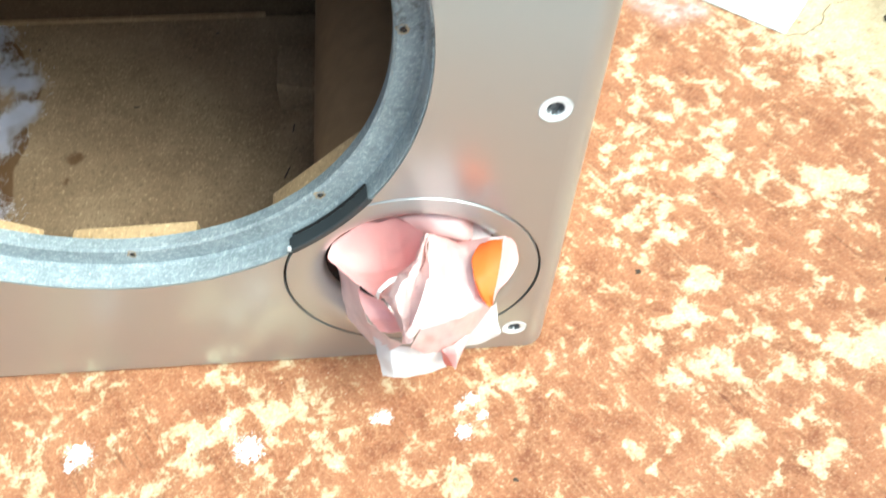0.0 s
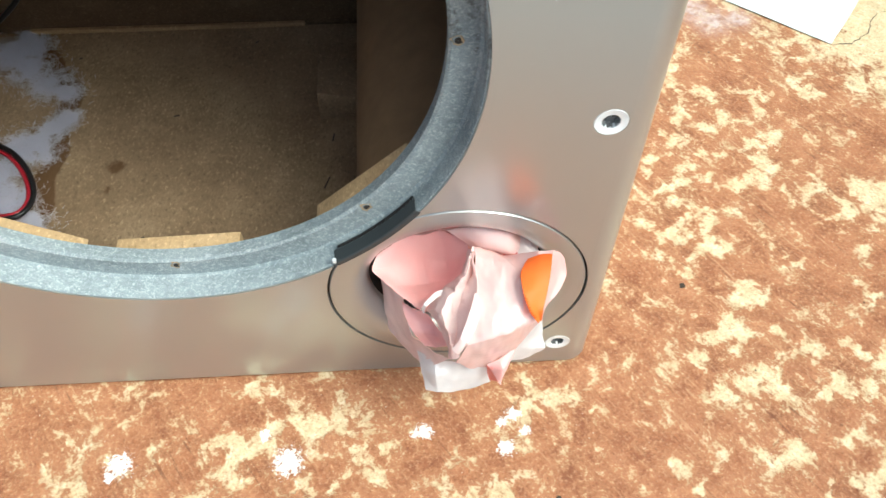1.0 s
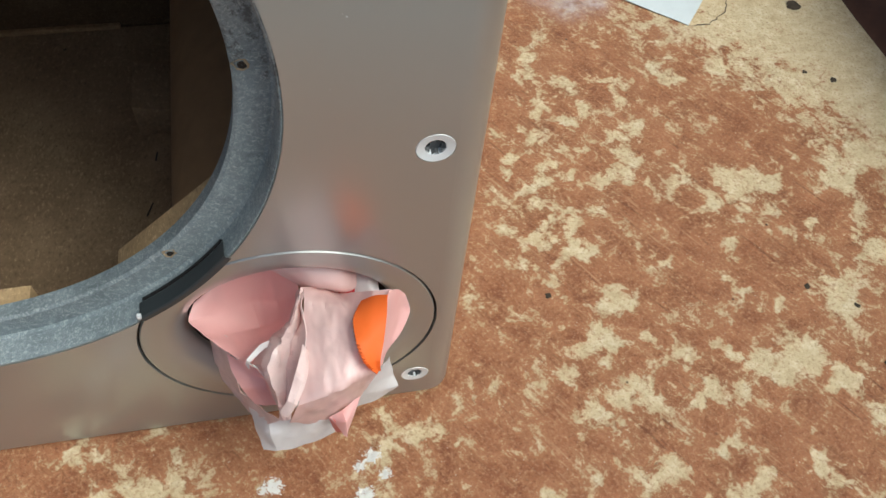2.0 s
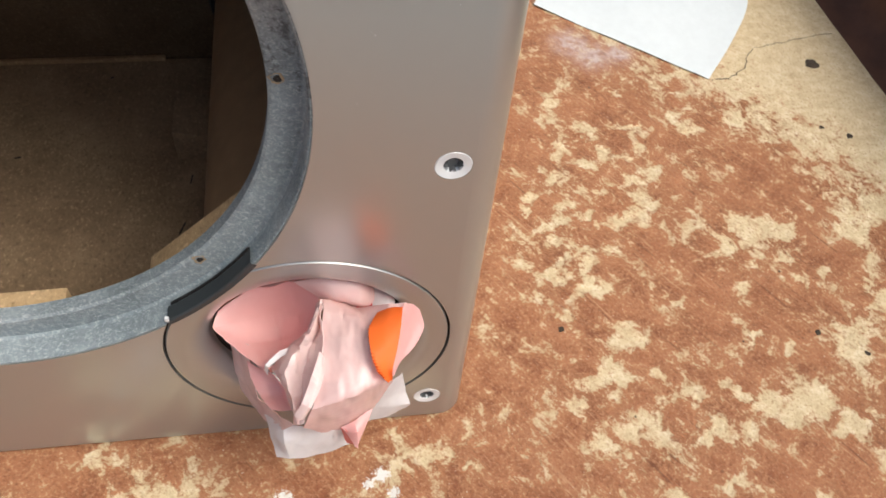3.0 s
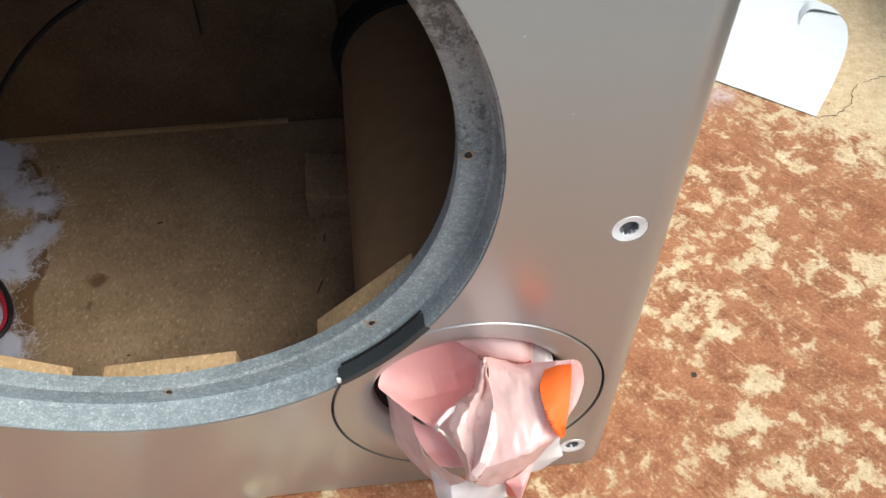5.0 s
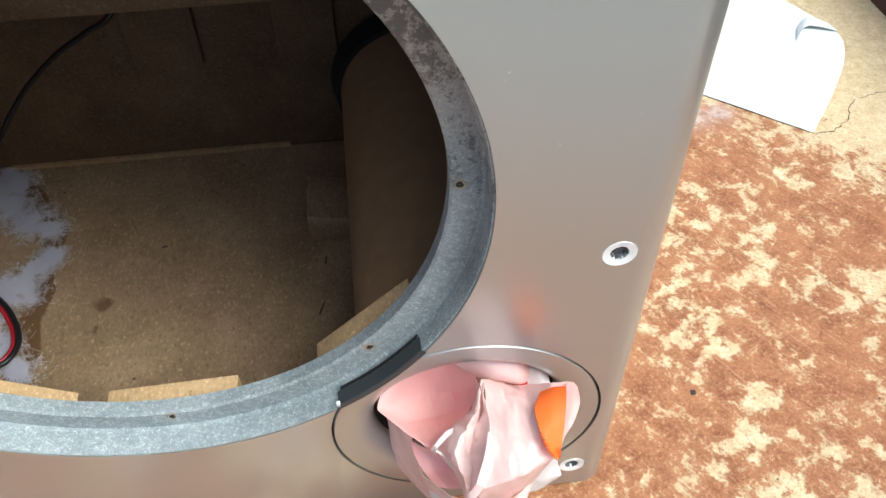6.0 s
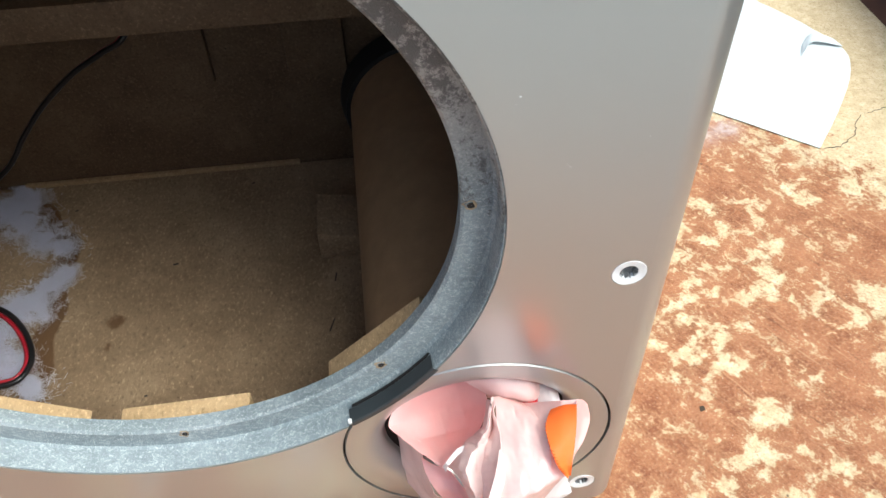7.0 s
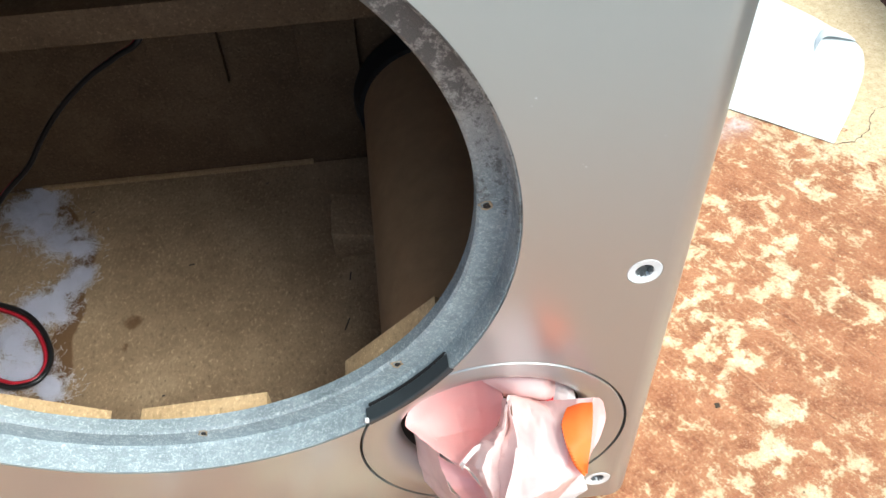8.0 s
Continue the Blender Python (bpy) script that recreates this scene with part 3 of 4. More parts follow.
field = -0.2825 - np.clip(co[:, 1] - 0.190, 0, 1) * 0.75 + 0.002 * np.sin(co[:, 1] * 150) - co[:, 0]
stain = np.exp(-(((field - 0.0065) / 0.0075) ** 2)) * 0.95
for x, y, r in ((-0.253, 0.124, 0.010), (-0.255, 0.107, 0.005)):
    stain = np.maximum(stain, 0.60 * np.exp(-((np.hypot(co[:, 0] - x, co[:, 1] - y) / r) ** 2)))
point_values(lining, "stain", stain)

# splinters and scratches on the inner bottom
for x, y, turn, length in ((-0.133, 0.106, 70, 0.0085), (-0.130, 0.140, 82, 0.0060), (-0.223, 0.162, 10, 0.0032), (-0.180, 0.225, 40, 0.0020), (-0.230, 0.073, 10, 0.0018), (-0.289, 0.215, 30, 0.0020)):
    bm = bmesh.new()
    box(bm, (-length / 2, -0.0005, 0), (length / 2, 0.0005, 0.0004), 0.0001)
    for v in bm.verts:
        v.co.y *= 1.2 - abs(v.co.x) / length
    bmesh.ops.transform(bm, matrix=pose(x, y, 0.02465, 0, 0, turn), verts=bm.verts)
    cab_part("splinter", bm, BLACK)

# backing blocks behind the screw holes
for a, dist, lean, slip in ((0, 0.124, 0, 0), (-45, 0.1185, 1.5, 0.0), (-90, 0.1225, -2, 0.006), (-121, 0.1265, 0, 0.0), (180, 0.125, 0, 0), (135, 0.125, 0, 0), (90, 0.125, 0, 0), (45, 0.125, 0, 0)):
    bm = bmesh.new()
    box(bm, (dist, 0.0184, -0.0275 - slip), (dist + 0.022, 0.030, 0.0275 - slip), 0.0005, Matrix.Translation((CX, 0, CZ)) @ Matrix.Rotation(radians(-a + lean), 4, "Y"))
    cab_part("backing_block", bm, BLOCK)

# light batten along the foot of the back board, and two cleats on it
bm = bmesh.new()
box(bm, (-0.325, 0.2385, 0.0248), (-0.150, 0.2418, 0.0276), 0.0010)
cab_part("batten", bm, FILLET, "thin pale fillet along the inner corner")
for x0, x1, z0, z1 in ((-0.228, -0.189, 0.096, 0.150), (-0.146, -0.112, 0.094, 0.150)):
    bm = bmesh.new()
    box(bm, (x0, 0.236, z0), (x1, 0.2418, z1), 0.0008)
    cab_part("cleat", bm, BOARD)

# screw holes in the ledge
for k in range(8):
    a = radians(45 * k)
    at = (CX + R_BOLT * math.cos(a), CZ + R_BOLT * math.sin(a))
    bm = lathe([(0.0022, STEP - 0.00005), (0.0020, STEP - 0.0003), (0.0016, STEP - 0.0001)], at, 22)
    for v in bm.verts:
        v.co += Vector((0.0013 * noise.noise(v.co * 600), 0, 0.0013 * noise.noise(v.co * 600 + Vector((9, 0, 0)))))
    hole = cab_part("screw_hole", bm, WOODHOLE, "splintered screw hole in the ledge")
    bm = lathe([(0.0014, STEP - 0.00015), (0.0001, STEP - 0.00015)], (at[0] + 0.0003, at[1] - 0.0002), 12)
    bmesh.ops.transform(bm, matrix=cab, verts=bm.verts)
    part("bore", bm, BLACK, hole)


# ---- port: round plate, tube and saddle ----
def port_plate():
    prof = [(R_FLANGE - 0.0002, 0.006), (R_FLANGE, 0.0006), (R_FLANGE - 0.0004, 0.0001), (0.0505, 0.0)]
    prof += [(0.0505 - 0.0115 * math.sin(a), 0.0115 - 0.0115 * math.cos(a)) for a in (math.pi / 2 * k / 10 for k in range(1, 11))]
    return prof


port = thing("bass_port", "champagne bass port plate with a flared mouth and cardboard tube", "speaker port", (PX, 0.1, PZ))
to_port = Matrix.Translation((-PX, -0.1, -PZ))


def port_part(name, bm, material, label=""):
    bmesh.ops.transform(bm, matrix=to_port, verts=bm.verts)
    return part(name, bm, material, port, label)


def bitten(bm):
    """The woofer recess bites into what lies round the port."""
    for v in bm.verts:
        d = Vector((v.co.x - CX, v.co.z - CZ))
        if d.length < R_OUT + 0.0002:
            d *= (R_OUT + 0.0002) / d.length
            v.co.x, v.co.z = CX + d.x, CZ + d.y
    return bm


port_part("port_plate", bitten(lathe(port_plate(), (PX, PZ), 128)), SILVER)
port_part("throat", lathe([(0.0392, 0.0116), (0.0386, 0.014), (0.0386, 0.040)], (PX, PZ), 64), BLACK, "black throat of the port")
port_part("gap", bitten(lathe([(R_FLANGE + 0.0014, 0.0022), (R_FLANGE - 0.0004, 0.0022)], (PX, PZ), 112)), BLACK, "dark gap round the plate")
port_part("cut_edge", lathe([(R_OUT + 0.0006, 0.0000), (R_OUT - 0.0014, -0.0001), (R_OUT - 0.0020, 0.0004), (R_OUT - 0.0022, 0.0064)], (CX, CZ), 72, -56.8, -35.2), DARK, "dark trimmed edge of the plate")
# black strip stands in for the shadow between trimmed edge and ledge
port_part("cut_shadow", lathe([(R_OUT - 0.0022, 0.0065), (R_OUT - 0.0026, 0.0066), (R_OUT - 0.0026, 0.0078), (R_OUT - 0.0012, 0.0079)], (CX, CZ), 72, -56.0, -35.8), BLACK, "black strip that paints the shadow under the trimmed edge")
port_part("tube", lathe([(0.0385, 0.028), (0.0445, 0.028), (0.0445, 0.222), (0.0385, 0.222), (0.0385, 0.028)], (PX, PZ), 64), CARD, "brown cardboard tube")
port_part("tube_end", lathe([(0.0385, 0.2225), (0.047, 0.2225), (0.050, 0.236), (0.044, 0.238), (0.0385, 0.2225)], (PX, PZ), 64), BLACK, "black flared end of the tube")

bm = bmesh.new()
box(bm, (-0.138, 0.155, 0.0248), (-0.060, 0.188, 0.046), 0.0008)
for v in bm.verts:
    away = math.hypot(v.co.x - PX, 0)
    v.co.z = min(v.co.z, PZ - math.sqrt(max(0, 0.0452 ** 2 - away ** 2))) if v.co.z > 0.03 else v.co.z
# lit board tone here too, to lift the block out of the shade
saddle = new("support_block", mesh_of("support_block", bm, LIT_BOARD))
tagged(saddle, "raw fibreboard block that props up the port tube", "wood block")


bm = bmesh.new()
box(bm, (-0.1208, -0.0003, 0.0992), (-0.1192, 0.0012, 0.1014), 0.0004)
port_part("chip", bm, STEEL, "bright chipped corner of the plate")


# ---- screws ----
def build_screw():
    ob = thing("countersunk_screw", "zinc plated countersunk screw with a star socket", "screw", group="front panel screws")
    part("head", lathe([(0.0030, 0.0022), (0.0033, 0.0003), (0.0060, -0.0001), (0.00618, 0.0003), (0.0054, 0.003)], (0, 0), 32), STEEL, ob)
    bm = bmesh.new()
    star = [(0.0025 + 0.0007 * math.cos(6 * a), a) for a in (2 * math.pi * k / 48 for k in range(48))]
    top = [bm.verts.new((r * 1.18 * math.cos(a), 0.0003, r * 1.18 * math.sin(a))) for r, a in star]
    low = [bm.verts.new((r * math.cos(a), 0.0022, r * math.sin(a))) for r, a in star]
    for k in range(48):
        bm.faces.new((top[k], top[(k + 1) % 48], low[(k + 1) % 48], low[k]))
    bm.faces.new(low)
    bmesh.ops.recalc_face_normals(bm, faces=bm.faces)
    part("socket", bm, SOCKET, ob)
    part("shadow_gap", lathe([(0.0064, 0.0012), (0.0058, 0.0012)], (0, 0), 28), BLACK, ob)
    return ob


screw = build_screw()
screw.location = (SCREWS[0][0], 0, SCREWS[0][1])
for k, (x, z) in enumerate(SCREWS[1:]):
    copy_thing(screw, pose(x, 0, z, 0, 25 + 40 * k, 0))

# ---- inside: wadding, cable ----
def wadding():
    bm = bmesh.new()
    rng = random.Random(5)
    spots = ((-0.331, 0.219, 0.016), (-0.320, 0.224, 0.013), (-0.318, 0.205, 0.014), (-0.303, 0.192, 0.013), (-0.292, 0.184, 0.009), (-0.286, 0.163, 0.007), (-0.293, 0.155, 0.009), (-0.302, 0.145, 0.011), (-0.296, 0.135, 0.009), (-0.310, 0.138, 0.012), (-0.316, 0.119, 0.015), (-0.305, 0.103, 0.012), (-0.289, 0.085, 0.009), (-0.311, 0.097, 0.012), (-0.330, 0.110, 0.016), (-0.326, 0.236, 0.006))
    for x, y, r in spots:
        for _ in range(int(420000 * r)):
            a, d = rng.uniform(0, 6.283), abs(rng.gauss(0, 0.56)) * r
            p = Vector((x + d * math.cos(a), y + d * math.sin(a), 0.0252))
            lump = noise.noise(p * 160) + 0.5 * noise.noise(p * 420)
            if lump < -0.12 + rng.uniform(-0.25, 0.25):
                continue
            p.z += rng.uniform(0, 0.55) * max(0.0012, r - d) * (0.5 + lump)
            b, l = rng.uniform(0, 6.283), rng.uniform(0.0012, 0.0045)
            q = p + Vector((l * math.cos(b), l * math.sin(b), rng.uniform(-0.0004, 0.0012)))
            w = Vector((-math.sin(b), math.cos(b), 0)) * 0.00007
            bm.faces.new([bm.verts.new(c) for c in (p - w, p + w, q + w, q - w)])
    return bm


wool = new("wadding", mesh_of("wadding", wadding(), WOOL, False))
tagged(wool, "loose tuft of white polyester wadding on the cabinet bottom", "wadding", kind="stuff")

cable = thing("speaker_cable", "twin red and black speaker cable looped inside the cabinet", "cable", (-0.33, 0.13, 0.026))
back_run = [(-0.205, 0.222, 0.190), (-0.217, 0.2, 0.159), (-0.233, 0.2, 0.147), (-0.251, 0.2, 0.136), (-0.272, 0.2, 0.118), (-0.289, 0.2, 0.099), (-0.304, 0.2, 0.080), (-0.325, 0.195, 0.063), (-0.347, 0.18, 0.04), (-0.352, 0.158, 0.031), (-0.339, 0.146, 0.029), (-0.326, 0.141, 0.029), (-0.311, 0.132, 0.029), (-0.299, 0.117, 0.029), (-0.293, 0.101, 0.029), (-0.296, 0.090, 0.029), (-0.305, 0.087, 0.029), (-0.314, 0.089, 0.029), (-0.330, 0.097, 0.03)]
for name, mat, shift in (("red_core", WIRE_RED, -1), ("black_core", WIRE_BLACK, 1)):
    pts = []
    for i, p in enumerate(back_run):
        q, r = Vector(back_run[max(i - 1, 0)]), Vector(back_run[min(i + 1, len(back_run) - 1)])
        side = Vector((-(r - q).y, (r - q).x, 0.2 * (r - q).length)).normalized()
        pts.append(Vector(p) + side * 0.0014 * shift - cable.location)
    part(name, tube_along(pts, 0.0012 if shift < 0 else 0.0015), mat, cable)


# ---- crumpled plastic bag stuffed into the port ----
bag = thing("plastic_bag", "crumpled pink and white plastic bag stuffed in the port", "plastic bag", (-0.0682, 0.0, 0.075))
to_bag = Matrix.Translation((0.0682, 0.0, -0.075))


def bag_part(name, bm, material, label="", fold=24):
    """Film with hard creases where two facets meet at more than fold degrees."""
    bmesh.ops.transform(bm, matrix=to_bag, verts=bm.verts)
    ob = part(name, bm, material, bag, label)
    ob.data.set_sharp_from_angle(angle=radians(fold))
    return ob


bag_part("left_fold", sheet([
    [(-0.1030, 0.0100, 0.0895), (-0.0900, 0.0160, 0.0945), (-0.0820, 0.0170, 0.0935), (-0.0750, 0.0180, 0.0945), (-0.0640, 0.0100, 0.0965)],
    [(-0.1050, 0.0030, 0.0880), (-0.0950, 0.0100, 0.0800), (-0.0830, 0.0160, 0.0760), (-0.0730, 0.0130, 0.0780), (-0.0640, 0.0040, 0.0960)],
    [(-0.0990, -0.0040, 0.0880), (-0.0920, 0.0030, 0.0750), (-0.0810, 0.0080, 0.0680), (-0.0720, 0.0040, 0.0780), (-0.0670, -0.0030, 0.0950)],
    [(-0.0920, -0.0110, 0.0870), (-0.0870, -0.0110, 0.0840), (-0.0810, -0.0060, 0.0800), (-0.0740, -0.0040, 0.0830), (-0.0690, -0.0060, 0.0930)],
    [(-0.0850, -0.0180, 0.0880), (-0.0850, -0.0190, 0.0920), (-0.0800, -0.0140, 0.0920), (-0.0750, -0.0100, 0.0900), (-0.0700, -0.0080, 0.0940)]], 10, 0.0007, 95, seed=1.0, stretch=(1.3, 0.6, 0.7), crisp=0.35), PINK, "pink inner side of the bag")
bag_part("hem", sheet([
    [(-0.0850, -0.0198, 0.0922), (-0.0840, -0.0218, 0.0992), (-0.0790, -0.0158, 0.0982), (-0.0740, -0.0128, 0.0962), (-0.0700, -0.0108, 0.0972)],
    [(-0.0840, -0.0208, 0.0902), (-0.0830, -0.0218, 0.0972), (-0.0780, -0.0168, 0.0962), (-0.0730, -0.0138, 0.0942), (-0.0690, -0.0108, 0.0952)]], 8, 0.0003, 90, crisp=0.5), WHITE, "white hem of the bag")
bag_part("hem_lining", sheet([
    [(-0.0840, -0.0170, 0.0880), (-0.0810, -0.0150, 0.0880), (-0.0760, -0.0110, 0.0880)],
    [(-0.0840, -0.0140, 0.0800), (-0.0800, -0.0100, 0.0760), (-0.0750, -0.0070, 0.0780)]], 8, 0.0003, 90), PINK)
bag_part("crumpled_middle", sheet([
    [(-0.0640, 0.0040, 0.0990), (-0.0630, 0.0010, 0.1040), (-0.0630, 0.0020, 0.1040), (-0.0620, 0.0030, 0.1030)],
    [(-0.0680, -0.0080, 0.0980), (-0.0670, -0.0140, 0.1090), (-0.0640, -0.0100, 0.1010), (-0.0630, -0.0130, 0.1080)],
    [(-0.0760, -0.0110, 0.0930), (-0.0720, -0.0190, 0.1040), (-0.0680, -0.0170, 0.0990), (-0.0630, -0.0230, 0.1080)],
    [(-0.0830, -0.0170, 0.0870), (-0.0770, -0.0260, 0.1010), (-0.0710, -0.0250, 0.0960), (-0.0650, -0.0320, 0.1060)],
    [(-0.0790, -0.0250, 0.0900), (-0.0760, -0.0320, 0.0990), (-0.0710, -0.0320, 0.0970), (-0.0670, -0.0380, 0.1070)],
    [(-0.0760, -0.0350, 0.0910), (-0.0740, -0.0400, 0.0980), (-0.0730, -0.0390, 0.0940), (-0.0700, -0.0410, 0.0990)],
    [(-0.0750, -0.0400, 0.0860), (-0.0740, -0.0420, 0.0890), (-0.0730, -0.0420, 0.0890), (-0.0710, -0.0420, 0.0910)]], 6, 0.0015, 170, seed=4.0, stretch=(1.5, 0.7, 0.6), crisp=0.7), PALE, "pale crinkled film", 16)
bag_part("broad_face", sheet([
    [(-0.0620, 0.0040, 0.1010), (-0.0550, 0.0040, 0.0980), (-0.0490, 0.0030, 0.0950), (-0.0430, -0.0040, 0.1060), (-0.0380, -0.0100, 0.1160), (-0.0320, -0.0120, 0.1190)],
    [(-0.0620, -0.0040, 0.1050), (-0.0550, -0.0080, 0.1060), (-0.0490, -0.0100, 0.1090), (-0.0460, -0.0160, 0.1120), (-0.0400, -0.0190, 0.1150), (-0.0350, -0.0160, 0.1170)],
    [(-0.0630, -0.0140, 0.1060), (-0.0560, -0.0190, 0.1100), (-0.0490, -0.0210, 0.1120), (-0.0460, -0.0240, 0.1150), (-0.0420, -0.0250, 0.1140), (-0.0360, -0.0220, 0.1140)],
    [(-0.0630, -0.0240, 0.1080), (-0.0570, -0.0270, 0.1100), (-0.0500, -0.0290, 0.1120), (-0.0460, -0.0300, 0.1130), (-0.0410, -0.0300, 0.1110), (-0.0380, -0.0280, 0.1130)],
    [(-0.0650, -0.0340, 0.1060), (-0.0580, -0.0360, 0.1090), (-0.0520, -0.0360, 0.1100), (-0.0460, -0.0340, 0.1100), (-0.0410, -0.0330, 0.1060), (-0.0390, -0.0320, 0.1020)],
    [(-0.0680, -0.0420, 0.1000), (-0.0600, -0.0420, 0.1040), (-0.0530, -0.0410, 0.1060), (-0.0470, -0.0380, 0.1060), (-0.0420, -0.0350, 0.1040), (-0.0390, -0.0330, 0.1020)],
    [(-0.0720, -0.0400, 0.0840), (-0.0650, -0.0350, 0.0670), (-0.0560, -0.0310, 0.0620), (-0.0490, -0.0280, 0.0630), (-0.0430, -0.0260, 0.0700), (-0.0380, -0.0280, 0.0910)]], 10, 0.0009, 105, seed=2.0, stretch=(1.5, 0.5, 0.5), crisp=0.6), FACE, "broad pink face of the bag")
bag_part("pinched_ridge", sheet([
    [(-0.0640, -0.0240, 0.1100), (-0.0630, -0.0260, 0.1100), (-0.0620, -0.0260, 0.1060)],
    [(-0.0670, -0.0340, 0.1110), (-0.0650, -0.0360, 0.1100), (-0.0640, -0.0360, 0.1080)],
    [(-0.0710, -0.0420, 0.1060), (-0.0690, -0.0430, 0.1050), (-0.0680, -0.0430, 0.1040)],
    [(-0.0740, -0.0430, 0.1000), (-0.0720, -0.0440, 0.0980), (-0.0710, -0.0430, 0.0960)]], 6, 0.0008, 200, seed=5.0, crisp=0.6), PALE, "whitish crease along the pink face", 16)
bag_part("rolled_lip", sheet([
    [(-0.0330, -0.0130, 0.1200), (-0.0290, -0.0090, 0.1130), (-0.0260, -0.0070, 0.1060)],
    [(-0.0350, -0.0190, 0.1170), (-0.0280, -0.0100, 0.1010), (-0.0240, -0.0080, 0.0950)],
    [(-0.0370, -0.0260, 0.1130), (-0.0320, -0.0190, 0.1010), (-0.0280, -0.0160, 0.0960)],
    [(-0.0390, -0.0320, 0.1100), (-0.0360, -0.0280, 0.1040), (-0.0350, -0.0260, 0.1010)],
    [(-0.0390, -0.0340, 0.1030), (-0.0390, -0.0330, 0.1030), (-0.0380, -0.0320, 0.1020)]], 9, 0.0003, 90, crisp=0.3), PINK, "rolled pink lip")
spot = sheet([
    [(-0.0426, -0.0128, 0.1147), (-0.0380, -0.0140, 0.1194), (-0.0340, -0.0160, 0.1224)],
    [(-0.0466, -0.0208, 0.1167), (-0.0410, -0.0220, 0.1184), (-0.0350, -0.0220, 0.1194)],
    [(-0.0466, -0.0308, 0.1177), (-0.0410, -0.0290, 0.1174), (-0.0370, -0.0290, 0.1154)],
    [(-0.0446, -0.0368, 0.1147), (-0.0410, -0.0350, 0.1124), (-0.0390, -0.0350, 0.1124)],
    [(-0.0406, -0.0378, 0.1077), (-0.0400, -0.0360, 0.1064), (-0.0390, -0.0360, 0.1064)]], 12, 0.0002, 60, crisp=0.3)
spot.verts.ensure_lookup_table()
side = len(spot.verts) // 2
rows = 49
for k in range(rows):
    if k % 2 and k < rows - 6:
        for v in (spot.verts[k], spot.verts[k + side]):
            v.co.x += 0.0015
bag_part("orange_spot", spot, ORANGE, "orange printed half disc with a serrated edge")
bag_part("upper_roll", sheet([
    [(-0.0780, 0.0200, 0.0935), (-0.0610, 0.0220, 0.0945), (-0.0470, 0.0220, 0.0895), (-0.0400, 0.0200, 0.0875)],
    [(-0.0730, 0.0120, 0.1025), (-0.0610, 0.0080, 0.1095), (-0.0480, 0.0060, 0.1085), (-0.0420, 0.0080, 0.1005)],
    [(-0.0640, 0.0080, 0.0970), (-0.0570, 0.0030, 0.1020), (-0.0480, 0.0010, 0.1000), (-0.0420, 0.0050, 0.0930)],
    [(-0.0630, 0.0120, 0.0880), (-0.0550, 0.0120, 0.0850), (-0.0470, 0.0100, 0.0830), (-0.0410, 0.0120, 0.0790)]], 9, 0.0006, 75, seed=3.0, crisp=0.2), FACE, "pink roll inside the mouth")
# the shadow under the roll, put in as a dark red strip
bag_part("red_shadow", sheet([[(-0.0500, 0.0050, 0.0975), (-0.0465, 0.0040, 0.0980), (-0.0430, 0.0050, 0.0965)], [(-0.0490, 0.0015, 0.0950), (-0.0465, 0.0010, 0.0950), (-0.0435, 0.0020, 0.0940)]], 6), RED, "dark red sliver that paints the shadow under the roll")
bag_part("white_corner", sheet([
    [(-0.0425, 0.024, 0.104), (-0.037, 0.022, 0.101), (-0.034, 0.018, 0.096)],
    [(-0.0425, 0.008, 0.099), (-0.0375, 0.004, 0.098), (-0.034, 0.000, 0.094)],
    [(-0.044, 0.000, 0.090), (-0.038, -0.006, 0.088), (-0.034, -0.010, 0.084)]], 8, 0.0012, 70, seed=6.0), WHITE)
bag_part("left_skirt", sheet([
    [(-0.1020, 0.0140, 0.0685), (-0.0980, 0.0060, 0.0755), (-0.0930, 0.0000, 0.0785)],
    [(-0.1020, 0.0060, 0.0480), (-0.0960, -0.0040, 0.0590), (-0.0910, -0.0140, 0.0720)],
    [(-0.1010, 0.0030, 0.0400), (-0.0940, -0.0090, 0.0530), (-0.0890, -0.0210, 0.0730)],
    [(-0.0930, -0.0120, 0.0460), (-0.0880, -0.0220, 0.0610), (-0.0820, -0.0300, 0.0770)],
    [(-0.0860, -0.0270, 0.0570), (-0.0800, -0.0350, 0.0720), (-0.0750, -0.0400, 0.0860)]], 6, 0.0012, 130, seed=7.0, crisp=0.6), PALE, "pale outer skirt of the bag")
bag_part("inner_fold", sheet([
    [(-0.0930, -0.0070, 0.0780), (-0.0890, -0.0110, 0.0790), (-0.0850, -0.0150, 0.0820), (-0.0820, -0.0180, 0.0840)],
    [(-0.0920, -0.0130, 0.0760), (-0.0860, -0.0160, 0.0760), (-0.0810, -0.0190, 0.0780), (-0.0780, -0.0230, 0.0810)],
    [(-0.0890, -0.0200, 0.0750), (-0.0840, -0.0220, 0.0750), (-0.0790, -0.0250, 0.0780), (-0.0750, -0.0310, 0.0870)],
    [(-0.0840, -0.0290, 0.0780), (-0.0800, -0.0310, 0.0800), (-0.0760, -0.0340, 0.0860), (-0.0740, -0.0380, 0.0920)]], 8, 0.0006, 90, seed=8.0, crisp=0.5), PINK)
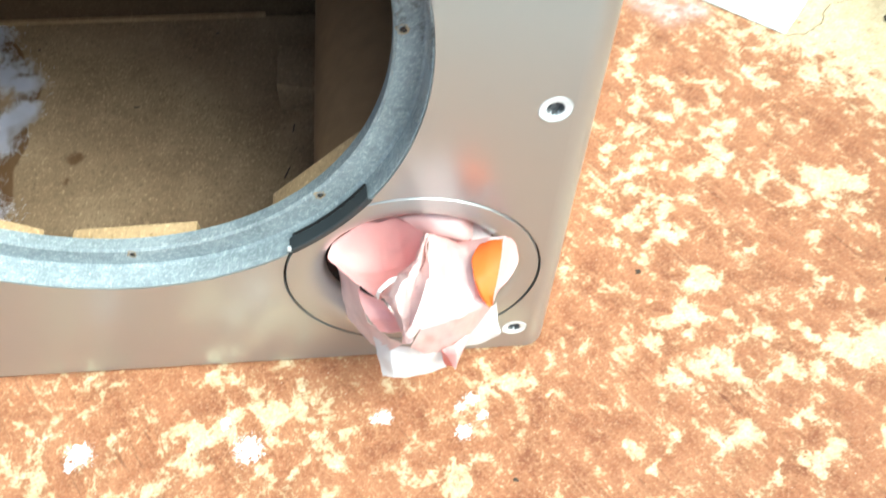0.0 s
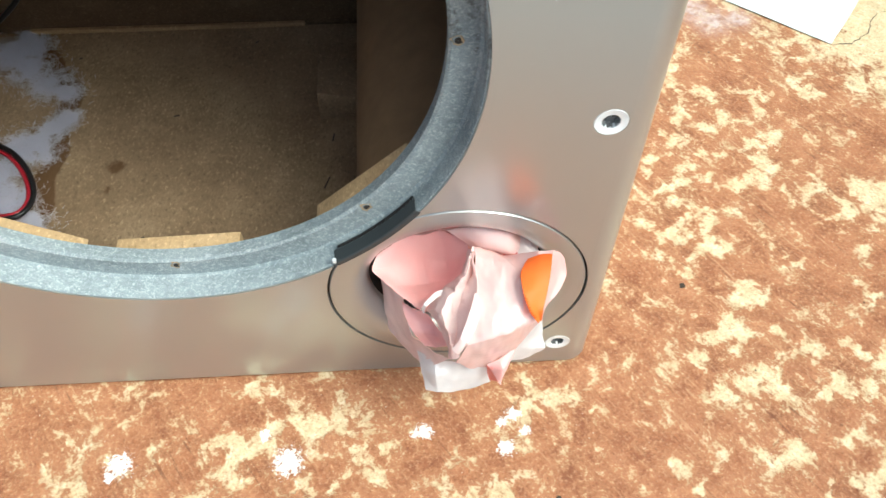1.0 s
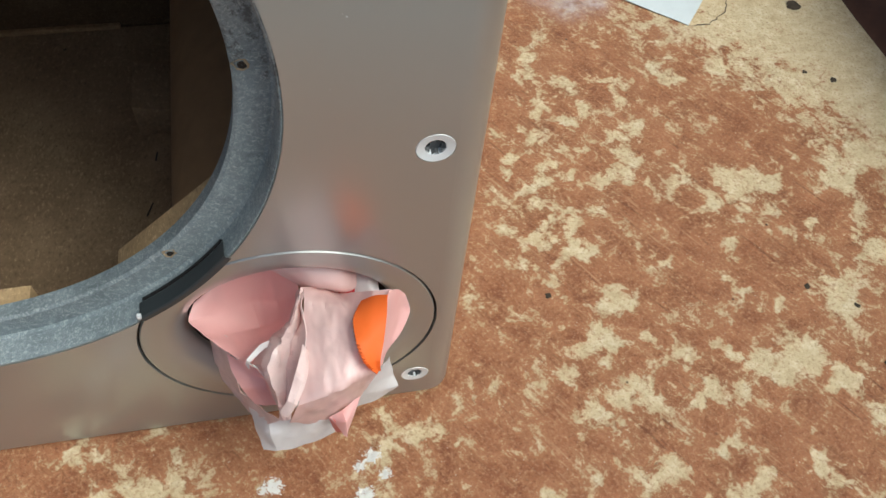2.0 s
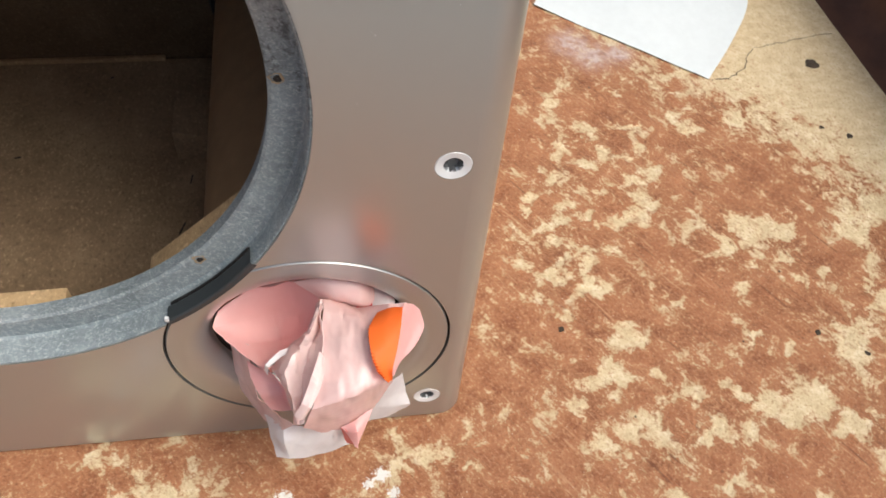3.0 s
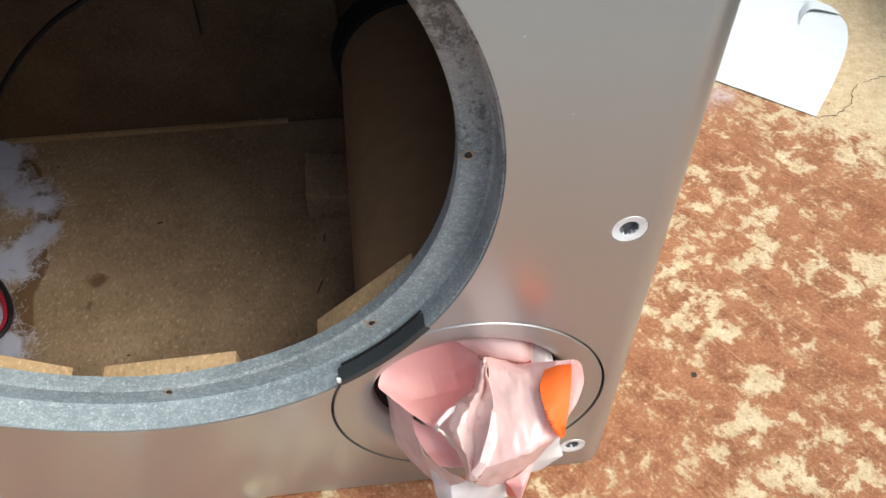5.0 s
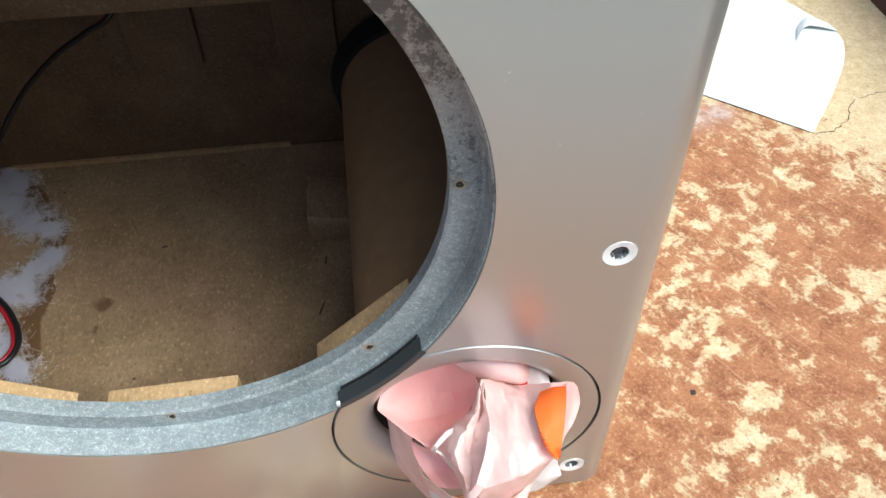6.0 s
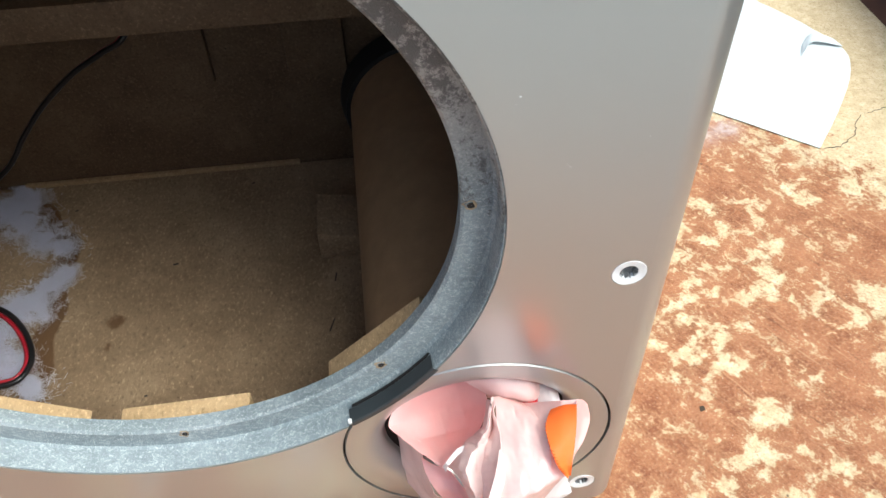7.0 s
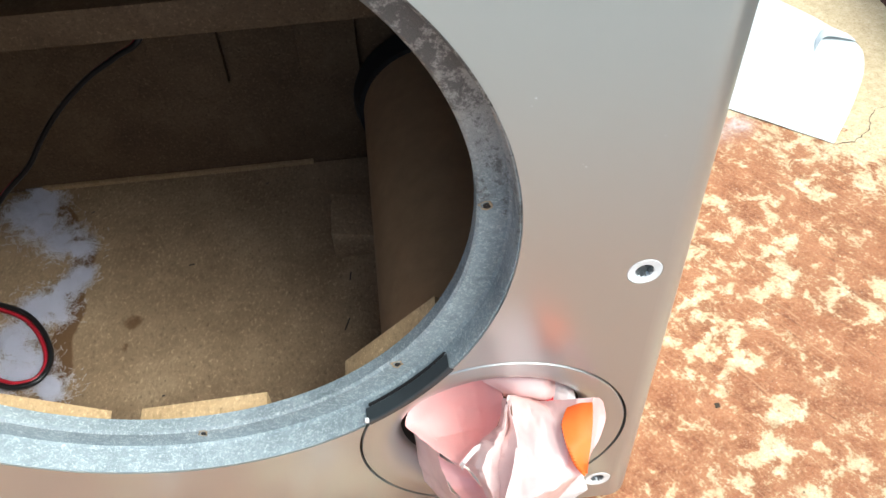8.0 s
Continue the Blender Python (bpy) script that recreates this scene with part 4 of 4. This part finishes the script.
bag_part("white_skirt", sheet([
    [(-0.0870, -0.0240, 0.0650), (-0.0800, -0.0330, 0.0720), (-0.0720, -0.0360, 0.0750), (-0.0630, -0.0340, 0.0670), (-0.0540, -0.0300, 0.0610)],
    [(-0.0860, -0.0310, 0.0600), (-0.0800, -0.0370, 0.0670), (-0.0720, -0.0360, 0.0620), (-0.0640, -0.0340, 0.0560), (-0.0550, -0.0300, 0.0510)],
    [(-0.0840, -0.0360, 0.0510), (-0.0790, -0.0380, 0.0520), (-0.0720, -0.0360, 0.0470), (-0.0630, -0.0330, 0.0440), (-0.0550, -0.0300, 0.0430)]], 8, 0.0008, 90, seed=9.0, crisp=0.5), WHITE, "white outer skirt of the bag")
bag_part("white_tail", sheet([
    [(-0.0390, -0.0270, 0.0890), (-0.0350, -0.0210, 0.0810), (-0.0320, -0.0140, 0.0710)],
    [(-0.0430, -0.0270, 0.0760), (-0.0370, -0.0210, 0.0650), (-0.0300, -0.0130, 0.0520)],
    [(-0.0450, -0.0270, 0.0690), (-0.0380, -0.0220, 0.0580), (-0.0280, -0.0150, 0.0450)],
    [(-0.0470, -0.0250, 0.0520), (-0.0370, -0.0190, 0.0440), (-0.0280, -0.0130, 0.0400)]], 8, 0.0006, 90, seed=11.0, crisp=0.8), WHITE, "folded white tail of the bag")
bag_part("pink_corner", sheet([
    [(-0.0580, -0.0340, 0.0680), (-0.0530, -0.0330, 0.0700), (-0.0450, -0.0270, 0.0690)],
    [(-0.0560, -0.0360, 0.0660), (-0.0520, -0.0380, 0.0710), (-0.0480, -0.0320, 0.0650)],
    [(-0.0530, -0.0390, 0.0600), (-0.0520, -0.0390, 0.0580), (-0.0520, -0.0380, 0.0590)]], 8, 0.0003, 80, crisp=0.6), PINK)
bag_part("corner_lining", sheet([
    [(-0.0580, -0.0330, 0.0650), (-0.0570, -0.0340, 0.0680), (-0.0560, -0.0360, 0.0680)],
    [(-0.0570, -0.0330, 0.0560), (-0.0550, -0.0360, 0.0610), (-0.0540, -0.0370, 0.0630)],
    [(-0.0560, -0.0340, 0.0530), (-0.0540, -0.0360, 0.0560), (-0.0530, -0.0380, 0.0590)]], 6, 0.0002, 80, crisp=0.6), CORAL, "coral inner side of the corner")
bm = lathe([(0.0383, 0.015), (0.034, 0.020), (0.026, 0.026), (0.014, 0.030), (0.0005, 0.032)], (PX, PZ), 48)
for v in bm.verts:
    v.co.y += 0.004 * noise.noise(v.co * 90) + 0.030 * min(1.0, max(0.0, (0.088 - v.co.z) / 0.03))
bag_part("stuffing", bm, PINK, "crumpled film deep in the port")

# ---- white paper on the floor ----
def paper():
    bm = sheet([
        [(0.100, 0.318, 0.0012), (0.161, 0.268, 0.0014), (0.206, 0.232, 0.0012)],
        [(0.120, 0.360, 0.0020), (0.180, 0.312, 0.0050), (0.235, 0.268, 0.0055)],
        [(0.140, 0.400, 0.0020), (0.205, 0.360, 0.0060), (0.258, 0.304, 0.0090)],
        [(0.150, 0.430, 0.0020), (0.210, 0.400, 0.0040), (0.262, 0.334, 0.0100)],
        [(0.160, 0.460, 0.0015), (0.210, 0.435, 0.0030), (0.243, 0.385, 0.0050)]], 12, 0.0014, 26, 0.0004)
    for v in bm.verts:
        v.co.z = max(v.co.z - 0.0007, 0.0003)
    return bm


sheet_of_paper = new("paper_sheet", mesh_of("paper_sheet", paper(), PAPER))
tagged(sheet_of_paper, "creased white paper lying on the worn floor", "paper")
bm = sheet([[(0.230, 0.326, 0.0080), (0.243, 0.339, 0.0112), (0.2625, 0.330, 0.0112)], [(0.237, 0.342, 0.0076), (0.249, 0.352, 0.0100), (0.2610, 0.342, 0.0100)]], 8, 0.0002, 30, 0.0004)
flap = new("turned_corner", mesh_of("turned_corner", bm, PAPER))
flap.parent = sheet_of_paper
